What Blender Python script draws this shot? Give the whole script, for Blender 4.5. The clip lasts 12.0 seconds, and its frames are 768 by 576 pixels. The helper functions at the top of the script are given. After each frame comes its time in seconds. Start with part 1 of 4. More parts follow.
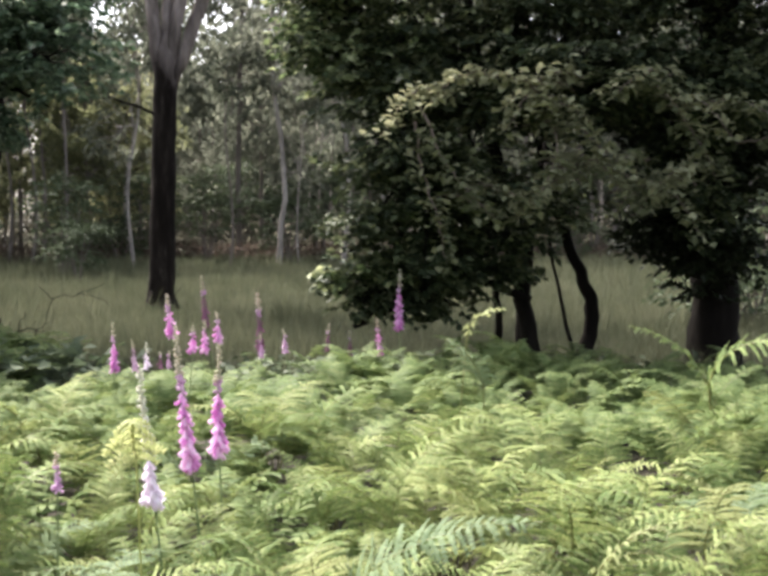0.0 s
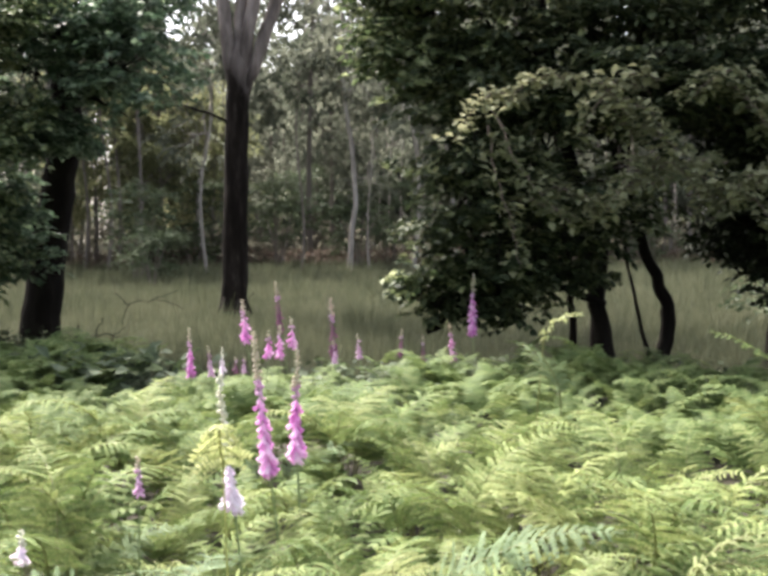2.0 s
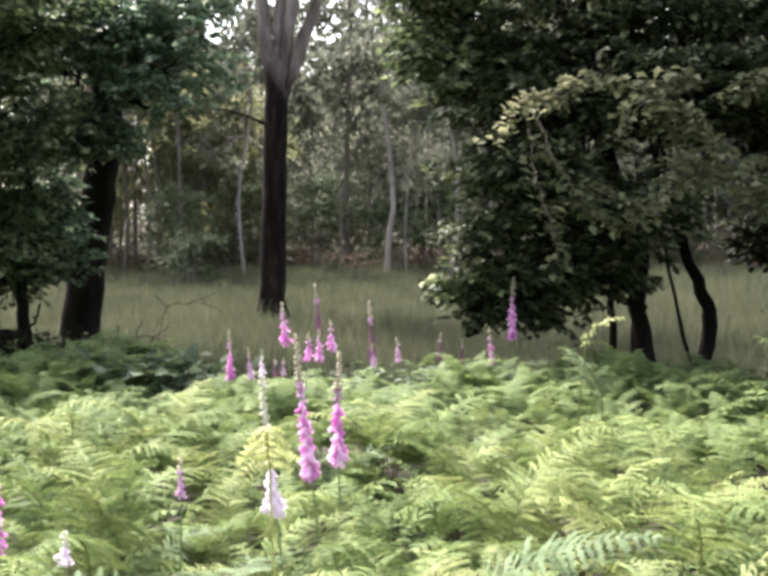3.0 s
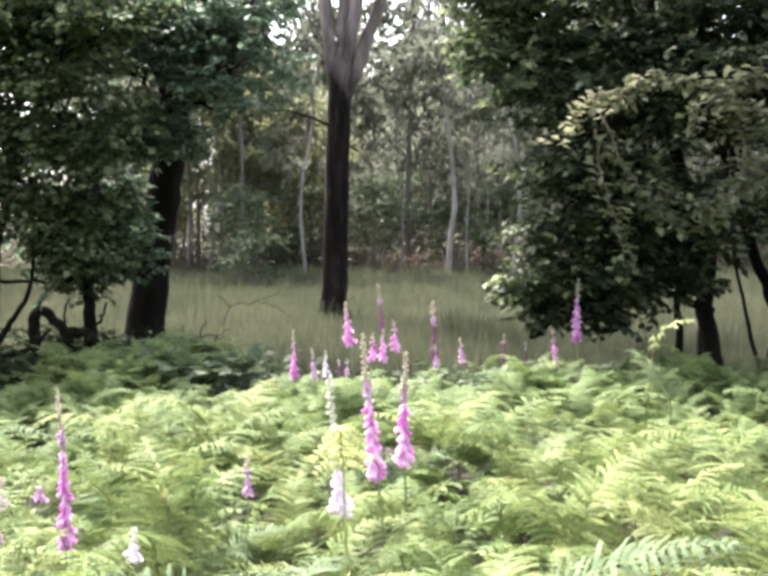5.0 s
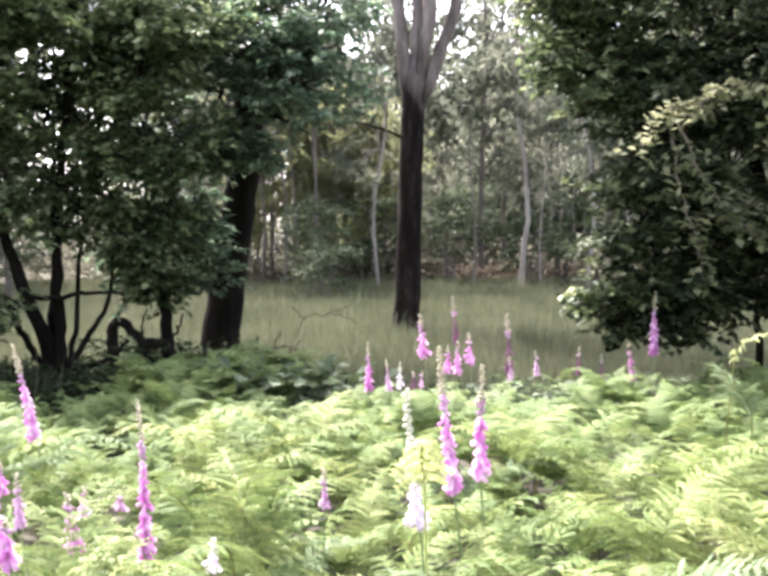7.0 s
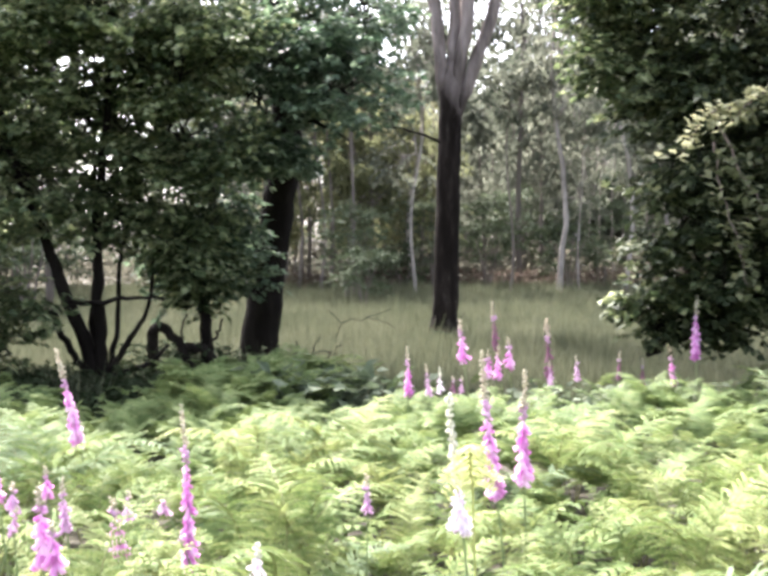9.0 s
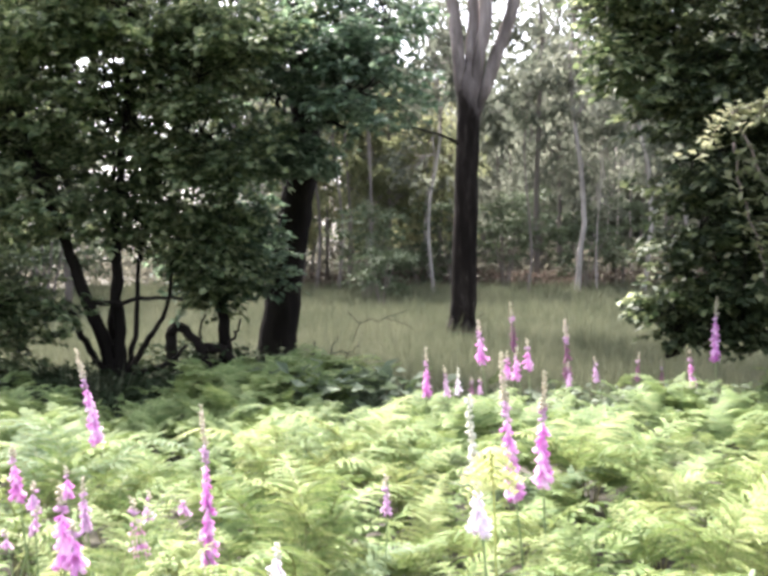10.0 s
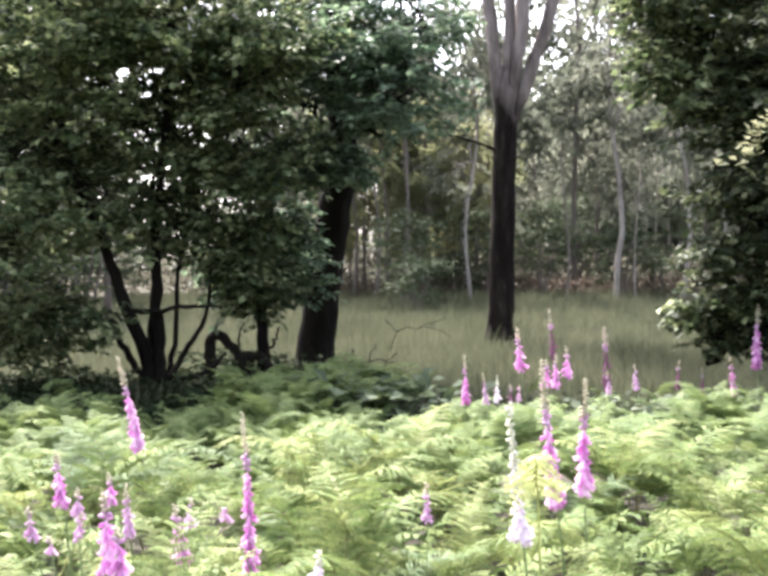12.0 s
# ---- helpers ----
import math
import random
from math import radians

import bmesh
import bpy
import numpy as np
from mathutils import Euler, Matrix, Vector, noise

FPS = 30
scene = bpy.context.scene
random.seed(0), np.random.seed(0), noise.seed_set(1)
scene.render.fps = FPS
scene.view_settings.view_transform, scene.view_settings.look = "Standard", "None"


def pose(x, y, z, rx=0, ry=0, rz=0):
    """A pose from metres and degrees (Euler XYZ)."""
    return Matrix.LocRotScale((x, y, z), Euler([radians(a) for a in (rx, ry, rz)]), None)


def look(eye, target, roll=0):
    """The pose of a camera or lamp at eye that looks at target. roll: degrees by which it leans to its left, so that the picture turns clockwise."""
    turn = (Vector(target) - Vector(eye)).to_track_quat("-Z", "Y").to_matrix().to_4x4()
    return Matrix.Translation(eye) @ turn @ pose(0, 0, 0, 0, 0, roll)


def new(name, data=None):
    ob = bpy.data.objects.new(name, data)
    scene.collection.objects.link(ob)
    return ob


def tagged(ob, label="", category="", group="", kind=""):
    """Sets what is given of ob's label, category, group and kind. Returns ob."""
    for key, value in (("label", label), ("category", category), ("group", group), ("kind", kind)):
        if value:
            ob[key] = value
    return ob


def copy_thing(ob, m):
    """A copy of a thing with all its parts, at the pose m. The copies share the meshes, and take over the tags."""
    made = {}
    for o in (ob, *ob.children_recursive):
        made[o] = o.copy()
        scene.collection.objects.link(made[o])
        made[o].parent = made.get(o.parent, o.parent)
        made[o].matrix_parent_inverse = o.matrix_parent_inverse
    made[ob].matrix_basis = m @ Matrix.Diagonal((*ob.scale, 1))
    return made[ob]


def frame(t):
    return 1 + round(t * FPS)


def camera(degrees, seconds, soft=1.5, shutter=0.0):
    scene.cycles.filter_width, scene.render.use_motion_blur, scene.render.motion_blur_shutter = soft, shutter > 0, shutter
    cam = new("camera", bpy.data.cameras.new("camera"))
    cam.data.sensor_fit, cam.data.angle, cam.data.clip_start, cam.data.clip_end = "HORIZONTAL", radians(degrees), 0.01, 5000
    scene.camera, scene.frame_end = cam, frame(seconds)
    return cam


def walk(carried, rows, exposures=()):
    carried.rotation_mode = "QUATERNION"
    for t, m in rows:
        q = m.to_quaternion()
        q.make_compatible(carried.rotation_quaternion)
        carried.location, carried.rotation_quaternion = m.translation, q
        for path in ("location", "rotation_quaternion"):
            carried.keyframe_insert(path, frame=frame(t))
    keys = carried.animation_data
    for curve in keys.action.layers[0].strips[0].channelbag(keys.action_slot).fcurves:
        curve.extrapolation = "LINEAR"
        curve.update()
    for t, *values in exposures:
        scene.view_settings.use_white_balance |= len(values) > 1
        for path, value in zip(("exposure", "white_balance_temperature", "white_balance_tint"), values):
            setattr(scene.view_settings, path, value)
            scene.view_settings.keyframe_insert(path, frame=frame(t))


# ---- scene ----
# camera: a slow pan to the left, held at eye height
cam = camera(36.57, 12.0, soft=3.6)
EYE = 1.6
ROWS = [  # seconds, x, y, z, yaw, pitch, roll
    (0.0, 0.000, -0.000, 0.000, -0.00, -3.40, 0.00),
    (0.5, -0.010, 0.009, 0.003, 0.79, -3.28, 0.00),
    (1.0, -0.016, 0.014, -0.002, 1.55, -3.16, 0.30),
    (1.5, -0.021, 0.014, -0.001, 2.30, -3.10, 0.27),
    (2.0, -0.031, 0.021, -0.002, 3.41, -3.13, 0.33),
    (2.5, -0.040, 0.030, -0.003, 4.13, -3.03, 0.14),
    (3.0, -0.055, 0.041, -0.006, 5.21, -2.95, 0.18),
    (5.0, -0.085, 0.063, -0.013, 8.18, -2.88, -0.03),
    (5.5, -0.088, 0.062, -0.010, 9.08, -2.50, -0.04),
    (6.0, -0.091, 0.061, -0.011, 10.09, -2.35, -0.11),
    (6.5, -0.095, 0.061, -0.010, 11.01, -2.16, -0.04),
    (7.0, -0.102, 0.065, -0.011, 11.73, -2.30, 0.05),
    (9.0, -0.122, 0.065, -0.010, 13.53, -2.07, 0.21),
    (9.5, -0.125, 0.065, -0.010, 13.98, -2.15, 0.21),
    (10.0, -0.129, 0.064, -0.008, 14.39, -2.05, 0.16),
    (10.5, -0.134, 0.063, -0.008, 14.73, -1.92, 0.08),
    (11.0, -0.138, 0.061, -0.008, 15.12, -1.78, 0.17),
    (11.5, -0.142, 0.059, -0.008, 15.60, -1.75, 0.15),
    (12.0, -0.139, 0.055, -0.008, 16.19, -1.65, 0.35),
]
EXPOSURES = [(0.0, 1.68, 6500, 14), (1.5, 1.71, 6500, 13), (2.5, 1.84, 6500, 13), (3.2, 1.95, 6450, 13), (5.0, 2.26, 6350, 13), (6.5, 2.48, 6330, 16), (9.0, 2.54, 6280, 16), (10.5, 2.48, 6280, 16), (12.0, 2.34, 6280, 16)]
walk(cam, [(t, pose(x, y, EYE + z, 90 + pitch, roll, yaw)) for t, x, y, z, yaw, pitch, roll in ROWS], EXPOSURES)

# ---- world and sun ----
SUN_AZ, SUN_EL = -42.0, 56.0  # degrees from +y towards +x, and up
world = bpy.data.worlds.new("sky")
scene.world = world
world.use_nodes = True
wn = world.node_tree
sky = wn.nodes.new("ShaderNodeTexSky")
sky.sky_type = 'NISHITA'
sky.sun_disc = False
sky.sun_elevation = radians(SUN_EL)
sky.sun_rotation = radians(SUN_AZ)
sky.air_density, sky.dust_density, sky.ozone_density = 1.0, 4.0, 0.6
haze = wn.nodes.new("ShaderNodeHueSaturation")  # thin high cloud takes most of the blue out
haze.inputs["Saturation"].default_value = 0.45
wn.links.new(sky.outputs[0], haze.inputs["Color"])
wn.links.new(haze.outputs[0], wn.nodes["Background"].inputs[0])
wn.nodes["Background"].inputs[1].default_value = 0.15
sun = new("sun", bpy.data.lights.new("sun", 'SUN'))
sun.data.energy, sun.data.angle, sun.data.color = 4.8, radians(6.0), (1.0, 0.95, 0.86)
sun.matrix_world = look((0, 0, 30), (-math.sin(radians(SUN_AZ)) * 30, -math.cos(radians(SUN_AZ)) * 30, 30 - 30 * math.tan(radians(SUN_EL))))

# ---- materials ----


def ramp(nt, fac, stops):
    node = nt.nodes.new("ShaderNodeValToRGB")
    els = node.color_ramp.elements
    els[0].position, els[0].color = stops[0][0], (*stops[0][1], 1)
    els[1].position, els[1].color = stops[-1][0], (*stops[-1][1], 1)
    for p, c in stops[1:-1]:
        els.new(p).color = (*c, 1)
    nt.links.new(fac, node.inputs[0])
    return node.outputs[0]


def noise_node(nt, scale, detail=3.0, rough=0.55, stretch=None):
    tc = nt.nodes.new("ShaderNodeNewGeometry")
    out = tc.outputs["Position"]
    if stretch:
        mp = nt.nodes.new("ShaderNodeMapping")
        mp.inputs["Scale"].default_value = stretch
        nt.links.new(out, mp.inputs[0])
        out = mp.outputs[0]
    n = nt.nodes.new("ShaderNodeTexNoise")
    n.inputs["Scale"].default_value, n.inputs["Detail"].default_value, n.inputs["Roughness"].default_value = scale, detail, rough
    nt.links.new(out, n.inputs["Vector"])
    return n.outputs["Fac"]


def add_nodes(nt, a, b, wa=0.5, wb=0.5):
    m1, m2 = nt.nodes.new("ShaderNodeMath"), nt.nodes.new("ShaderNodeMath")
    m1.operation, m2.operation = 'MULTIPLY', 'MULTIPLY_ADD'
    nt.links.new(a, m1.inputs[0])
    m1.inputs[1].default_value = wa
    nt.links.new(b, m2.inputs[0])
    m2.inputs[1].default_value = wb
    nt.links.new(m1.outputs[0], m2.inputs[2])
    return m2.outputs[0]


def base_mat(name):
    m = bpy.data.materials.new(name)
    m.use_nodes = True
    nt = m.node_tree
    return m, nt, nt.nodes["Principled BSDF"]


def leaf_mat(name, stops, through_light=0.35, rough=0.5, patch=0.9, grain=14.0, spread=0.5, gloss=0.5, single=0.45):
    """Leaves: colour varies by patch, by leaf grain and from plant to plant; light passes through."""
    m, nt, p = base_mat(name)
    info = nt.nodes.new("ShaderNodeObjectInfo")
    isl = nt.nodes.new("ShaderNodeNewGeometry")
    f = add_nodes(nt, noise_node(nt, patch), noise_node(nt, grain, 2.0), 0.5, 0.5)
    r = add_nodes(nt, info.outputs["Random"], isl.outputs["Random Per Island"], 1 - single, single)
    f = add_nodes(nt, f, r, 1.0 - spread * 0.5, spread * 0.5)
    col = ramp(nt, f, stops)
    nt.links.new(col, p.inputs["Base Color"])
    p.inputs["Roughness"].default_value = rough
    p.inputs["Specular IOR Level"].default_value = gloss
    tr = nt.nodes.new("ShaderNodeBsdfTranslucent")
    hs = nt.nodes.new("ShaderNodeHueSaturation")
    hs.inputs["Hue"].default_value, hs.inputs["Saturation"].default_value, hs.inputs["Value"].default_value = 0.49, 1.0, 1.4
    nt.links.new(col, hs.inputs["Color"])
    nt.links.new(hs.outputs[0], tr.inputs[0])
    mix = nt.nodes.new("ShaderNodeMixShader")
    mix.inputs[0].default_value = through_light
    nt.links.new(p.outputs[0], mix.inputs[1])
    nt.links.new(tr.outputs[0], mix.inputs[2])
    nt.links.new(mix.outputs[0], nt.nodes["Material Output"].inputs[0])
    return m


def bark_mat(name, stops, scale=6.0, stretch=(1, 1, 0.22), bump=0.6):
    m, nt, p = base_mat(name)
    n1 = noise_node(nt, scale, 5.0, 0.65, stretch)
    n2 = noise_node(nt, 1.3, 3.0)
    col = ramp(nt, add_nodes(nt, n1, n2, 0.65, 0.35), stops)
    nt.links.new(col, p.inputs["Base Color"])
    p.inputs["Roughness"].default_value = 0.9
    p.inputs["Specular IOR Level"].default_value = 0.06
    b = nt.nodes.new("ShaderNodeBump")
    b.inputs["Strength"].default_value, b.inputs["Distance"].default_value = bump, 0.03
    nt.links.new(n1, b.inputs["Height"])
    nt.links.new(b.outputs[0], p.inputs["Normal"])
    return m


M_FERN = leaf_mat("bracken_green", [(0.28, (0.066, 0.108, 0.034)), (0.45, (0.125, 0.178, 0.060)), (0.58, (0.205, 0.250, 0.092)), (0.72, (0.300, 0.325, 0.140))], 0.30, 0.65, 1.6, 30.0, 0.9, gloss=0.15)
# bracken green darkened, so the farther patch carries its shade in the colour
M_FERN_SHADED = leaf_mat("bracken_shaded_green", [(0.28, (0.056, 0.092, 0.030)), (0.45, (0.102, 0.146, 0.050)), (0.58, (0.164, 0.202, 0.078)), (0.72, (0.245, 0.265, 0.118))], 0.30, 0.65, 1.6, 30.0, 0.9, gloss=0.15)
M_FERN_PALE = leaf_mat("bracken_pale", [(0.3, (0.165, 0.210, 0.085)), (0.7, (0.275, 0.298, 0.145))], 0.36, 0.6, 2.0, 30.0, 0.6, gloss=0.18)
# pale young bracken, lightened further to hold the sun's glare on it
M_FERN_YOUNG_LIT = leaf_mat("bracken_young_lit", [(0.32, (0.22, 0.26, 0.10)), (0.5, (0.36, 0.38, 0.18)), (0.68, (0.50, 0.50, 0.29))], 0.42, 0.6, 9.0, 60.0, 0.9, gloss=0.2)
M_FERN_BLUE = leaf_mat("bracken_blue_green", [(0.3, (0.092, 0.140, 0.073)), (0.7, (0.175, 0.230, 0.125))], 0.25, 0.65, 2.0, 30.0, 0.5, gloss=0.14)
M_FERN_DRY = leaf_mat("bracken_dry", [(0.3, (0.072, 0.055, 0.043)), (0.7, (0.128, 0.098, 0.078))], 0.25, 0.7, 2.0, 30.0, 0.5, gloss=0.1)
M_STIPE = leaf_mat("fern_stalk", [(0.3, (0.10, 0.13, 0.03)), (0.7, (0.16, 0.15, 0.05))], 0.05, 0.5, 3.0, 30.0, 0.4)
# oak and hazel: natural leaf variation, widened to imitate lit and dark clusters
M_OAK = leaf_mat("oak_leaf", [(0.36, (0.018, 0.031, 0.013)), (0.48, (0.066, 0.096, 0.042)), (0.56, (0.168, 0.200, 0.098)), (0.65, (0.310, 0.340, 0.190))], 0.42, 0.55, 1.5, 9.0, 0.9, gloss=0.25)
# oak leaf lightened: the light on the leaning oak's boughs is in the colour
M_OAK_LIT = leaf_mat("lit_oak_leaf", [(0.34, (0.045, 0.078, 0.045)), (0.47, (0.150, 0.208, 0.128)), (0.56, (0.270, 0.340, 0.222)), (0.66, (0.400, 0.460, 0.330))], 0.45, 0.5, 1.3, 9.0, 0.9, gloss=0.35)
M_HAZEL = leaf_mat("hazel_leaf", [(0.36, (0.018, 0.028, 0.013)), (0.48, (0.062, 0.078, 0.038)), (0.57, (0.145, 0.160, 0.085)), (0.67, (0.290, 0.300, 0.180))], 0.30, 0.6, 1.8, 9.0, 1.0, gloss=0.16)
# lit copy of the hazel leaf, for sprays on the shrub's face
M_HAZEL_LIT = leaf_mat("hazel_leaf_lit", [(0.36, (0.090, 0.104, 0.056)), (0.64, (0.290, 0.295, 0.180))], 0.30, 0.6, 1.8, 9.0, 0.9, gloss=0.14)
# the edge tree's shade is put into this near-black leaf colour
M_EDGE_SHADE = leaf_mat("edge_shade_leaf", [(0.28, (0.008, 0.012, 0.006)), (0.72, (0.030, 0.040, 0.018))], 0.1, 0.6, 0.9, 9.0, 0.8, gloss=0.15)
# near-black leaf colour that stands in for deep shade at the ground
M_SHADE = leaf_mat("shade_leaf", [(0.28, (0.012, 0.020, 0.009)), (0.72, (0.034, 0.046, 0.022))], 0.1, 0.8, 0.9, 9.0, 0.8, gloss=0.05)
# greyed, narrow range: the haze over the wood is put into the leaf colour
M_WOODS = leaf_mat("hazed_woodland_leaf", [(0.30, (0.062, 0.072, 0.052)), (0.5, (0.092, 0.103, 0.077)), (0.70, (0.124, 0.132, 0.100))], 0.52, 0.75, 0.25, 1.4, 1.0, gloss=0.08, single=0.18)
M_WILLOW = leaf_mat("hanging_birch_leaf", [(0.30, (0.100, 0.114, 0.060)), (0.5, (0.170, 0.184, 0.098)), (0.70, (0.250, 0.250, 0.142))], 0.52, 0.75, 0.4, 1.4, 0.9, gloss=0.08, single=0.2)
M_BRAMBLE = leaf_mat("bramble_leaf", [(0.30, (0.046, 0.047, 0.034)), (0.70, (0.098, 0.094, 0.070))], 0.4, 0.75, 0.3, 3.0, 0.8, gloss=0.08)
M_BROAD = leaf_mat("broad_leaf", [(0.34, (0.040, 0.062, 0.034)), (0.5, (0.078, 0.105, 0.062)), (0.66, (0.140, 0.168, 0.108))], 0.3, 0.6, 1.5, 9.0, 0.8, gloss=0.2)
M_UNDER = leaf_mat("undergrowth_leaf", [(0.28, (0.042, 0.060, 0.032)), (0.72, (0.080, 0.104, 0.056))], 0.3, 0.65, 0.3, 3.0, 0.6, gloss=0.2)
M_GRASS = leaf_mat("meadow_grass", [(0.32, (0.045, 0.055, 0.031)), (0.48, (0.090, 0.100, 0.060)), (0.66, (0.150, 0.150, 0.098))], 0.3, 0.7, 0.7, 5.0, 0.4, gloss=0.12)
M_STEM = leaf_mat("foxglove_stem", [(0.3, (0.10, 0.16, 0.06)), (0.7, (0.18, 0.22, 0.10))], 0.1, 0.5, 3.0, 30.0, 0.4)
M_BUD = leaf_mat("foxglove_bud", [(0.3, (0.34, 0.34, 0.22)), (0.7, (0.62, 0.52, 0.46))], 0.3, 0.5, 3.0, 60.0, 0.7)
M_POD = leaf_mat("foxglove_pod", [(0.3, (0.52, 0.53, 0.42)), (0.7, (0.76, 0.72, 0.66))], 0.3, 0.5, 3.0, 60.0, 0.5)
M_PINK = leaf_mat("foxglove_pink", [(0.32, (0.48, 0.12, 0.41)), (0.5, (0.66, 0.32, 0.60)), (0.68, (0.86, 0.70, 0.83))], 0.4, 0.45, 3.0, 60.0, 0.9)
M_ROSE = leaf_mat("foxglove_rose", [(0.3, (0.42, 0.20, 0.40)), (0.7, (0.66, 0.50, 0.64))], 0.4, 0.45, 3.0, 60.0, 0.8)
M_WHITE = leaf_mat("foxglove_white", [(0.3, (0.68, 0.54, 0.68)), (0.7, (0.86, 0.82, 0.86))], 0.35, 0.45, 3.0, 60.0, 0.6)
M_DULL = leaf_mat("foxglove_dull", [(0.3, (0.15, 0.045, 0.11)), (0.7, (0.26, 0.10, 0.19))], 0.3, 0.6, 3.0, 60.0, 0.6)
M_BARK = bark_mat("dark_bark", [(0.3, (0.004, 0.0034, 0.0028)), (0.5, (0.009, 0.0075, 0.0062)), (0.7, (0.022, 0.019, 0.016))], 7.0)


def two_tone_bark():
    """Dark ridged bark below that gives way, unevenly, to smooth pale bark on the upper limbs."""
    m, nt, p = base_mat("two_tone_bark")
    n1 = noise_node(nt, 8.0, 5.0, 0.65, (1, 1, 0.22))
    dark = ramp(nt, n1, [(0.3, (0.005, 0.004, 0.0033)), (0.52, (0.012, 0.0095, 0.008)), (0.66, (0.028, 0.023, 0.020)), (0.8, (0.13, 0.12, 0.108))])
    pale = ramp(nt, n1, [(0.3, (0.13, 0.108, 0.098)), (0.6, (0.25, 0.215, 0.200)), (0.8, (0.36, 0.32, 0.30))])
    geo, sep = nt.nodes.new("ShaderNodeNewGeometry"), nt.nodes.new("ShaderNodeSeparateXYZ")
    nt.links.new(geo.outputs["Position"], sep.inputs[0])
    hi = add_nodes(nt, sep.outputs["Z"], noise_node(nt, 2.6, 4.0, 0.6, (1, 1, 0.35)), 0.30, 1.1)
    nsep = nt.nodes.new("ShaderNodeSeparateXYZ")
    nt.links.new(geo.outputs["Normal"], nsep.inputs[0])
    hi = add_nodes(nt, hi, nsep.outputs["X"], 1.0, 0.16)  # the pale tone reaches lower on faces turned to +x
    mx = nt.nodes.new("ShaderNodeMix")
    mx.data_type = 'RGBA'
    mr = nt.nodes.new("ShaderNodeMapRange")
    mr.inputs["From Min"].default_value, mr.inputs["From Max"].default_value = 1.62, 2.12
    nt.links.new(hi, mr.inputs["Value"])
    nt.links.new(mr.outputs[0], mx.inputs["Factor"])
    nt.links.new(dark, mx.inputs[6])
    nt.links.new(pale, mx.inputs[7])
    nt.links.new(mx.outputs[2], p.inputs["Base Color"])
    p.inputs["Roughness"].default_value = 0.9
    p.inputs["Specular IOR Level"].default_value = 0.06
    bp = nt.nodes.new("ShaderNodeBump")
    bp.inputs["Strength"].default_value, bp.inputs["Distance"].default_value = 0.6, 0.03
    nt.links.new(n1, bp.inputs["Height"])
    nt.links.new(bp.outputs[0], p.inputs["Normal"])
    return m


M_TWO = two_tone_bark()
M_LIMB = bark_mat("pale_limb_bark", [(0.3, (0.10, 0.078, 0.064)), (0.6, (0.19, 0.155, 0.135)), (0.8, (0.28, 0.24, 0.215))], 8.0)
M_BIRCH = bark_mat("birch_bark", [(0.3, (0.13, 0.115, 0.10)), (0.5, (0.27, 0.245, 0.225)), (0.75, (0.42, 0.39, 0.36))], 5.0, (1, 1, 0.6), 0.3)
M_FARBARK = bark_mat("woodland_bark", [(0.3, (0.085, 0.073, 0.065)), (0.7, (0.19, 0.167, 0.152))], 5.0)
M_DEAD = bark_mat("dead_wood", [(0.3, (0.006, 0.005, 0.004)), (0.7, (0.026, 0.022, 0.018))], 9.0)


def ground_mat():
    m, nt, p = base_mat("woodland_floor")
    f = add_nodes(nt, noise_node(nt, 0.35, 4.0), noise_node(nt, 9.0, 6.0, 0.7), 0.5, 0.5)
    col = ramp(nt, f, [(0.3, (0.016, 0.013, 0.009)), (0.48, (0.032, 0.027, 0.016)), (0.6, (0.048, 0.042, 0.022)), (0.75, (0.075, 0.06, 0.036))])
    nt.links.new(col, p.inputs["Base Color"])
    p.inputs["Roughness"].default_value = 0.95
    b = nt.nodes.new("ShaderNodeBump")
    b.inputs["Strength"].default_value, b.inputs["Distance"].default_value = 0.8, 0.05
    nt.links.new(noise_node(nt, 14.0, 5.0, 0.7), b.inputs["Height"])
    nt.links.new(b.outputs[0], p.inputs["Normal"])
    return m


M_GROUND = ground_mat()

# ---- building helpers ----
rng = np.random.default_rng(7)
UP = np.array((0.0, 0.0, 1.0))


class Mesh:
    """Collects vertices and faces of one mesh."""

    def __init__(self):
        self.v, self.f, self.n = [], [], 0

    def add(self, verts, faces):
        verts = np.asarray(verts, float).reshape(-1, 3)
        self.v.append(verts)
        self.f.extend([[int(i) + self.n for i in f] for f in faces] if isinstance(faces, list) else (faces + self.n).tolist())
        self.n += len(verts)

    def data(self, name, mat, smooth=True):
        me = bpy.data.meshes.new(name)
        me.from_pydata(np.concatenate(self.v).tolist(), [], self.f)
        me.materials.append(mat)
        me.polygons.foreach_set("use_smooth", [smooth] * len(me.polygons))
        me.update()
        return me


def part(name, mesh, material, parent, label="", smooth=True):
    """One mesh object under a thing or a part; mesh: a Mesh or ready mesh data."""
    ob = new(name, mesh.data(name, material, smooth) if isinstance(mesh, Mesh) else mesh)
    ob.parent = parent
    if label:
        ob["label"] = label
    return ob


def thing(name, place, label, category, group="", kind=""):
    ob = new(name)
    ob.empty_display_size = 0.2
    ob.location = place
    return tagged(ob, label, category, group, kind)


def unit(a):
    a = np.asarray(a, float)
    return a / np.maximum(np.linalg.norm(a, axis=-1, keepdims=True), 1e-9)


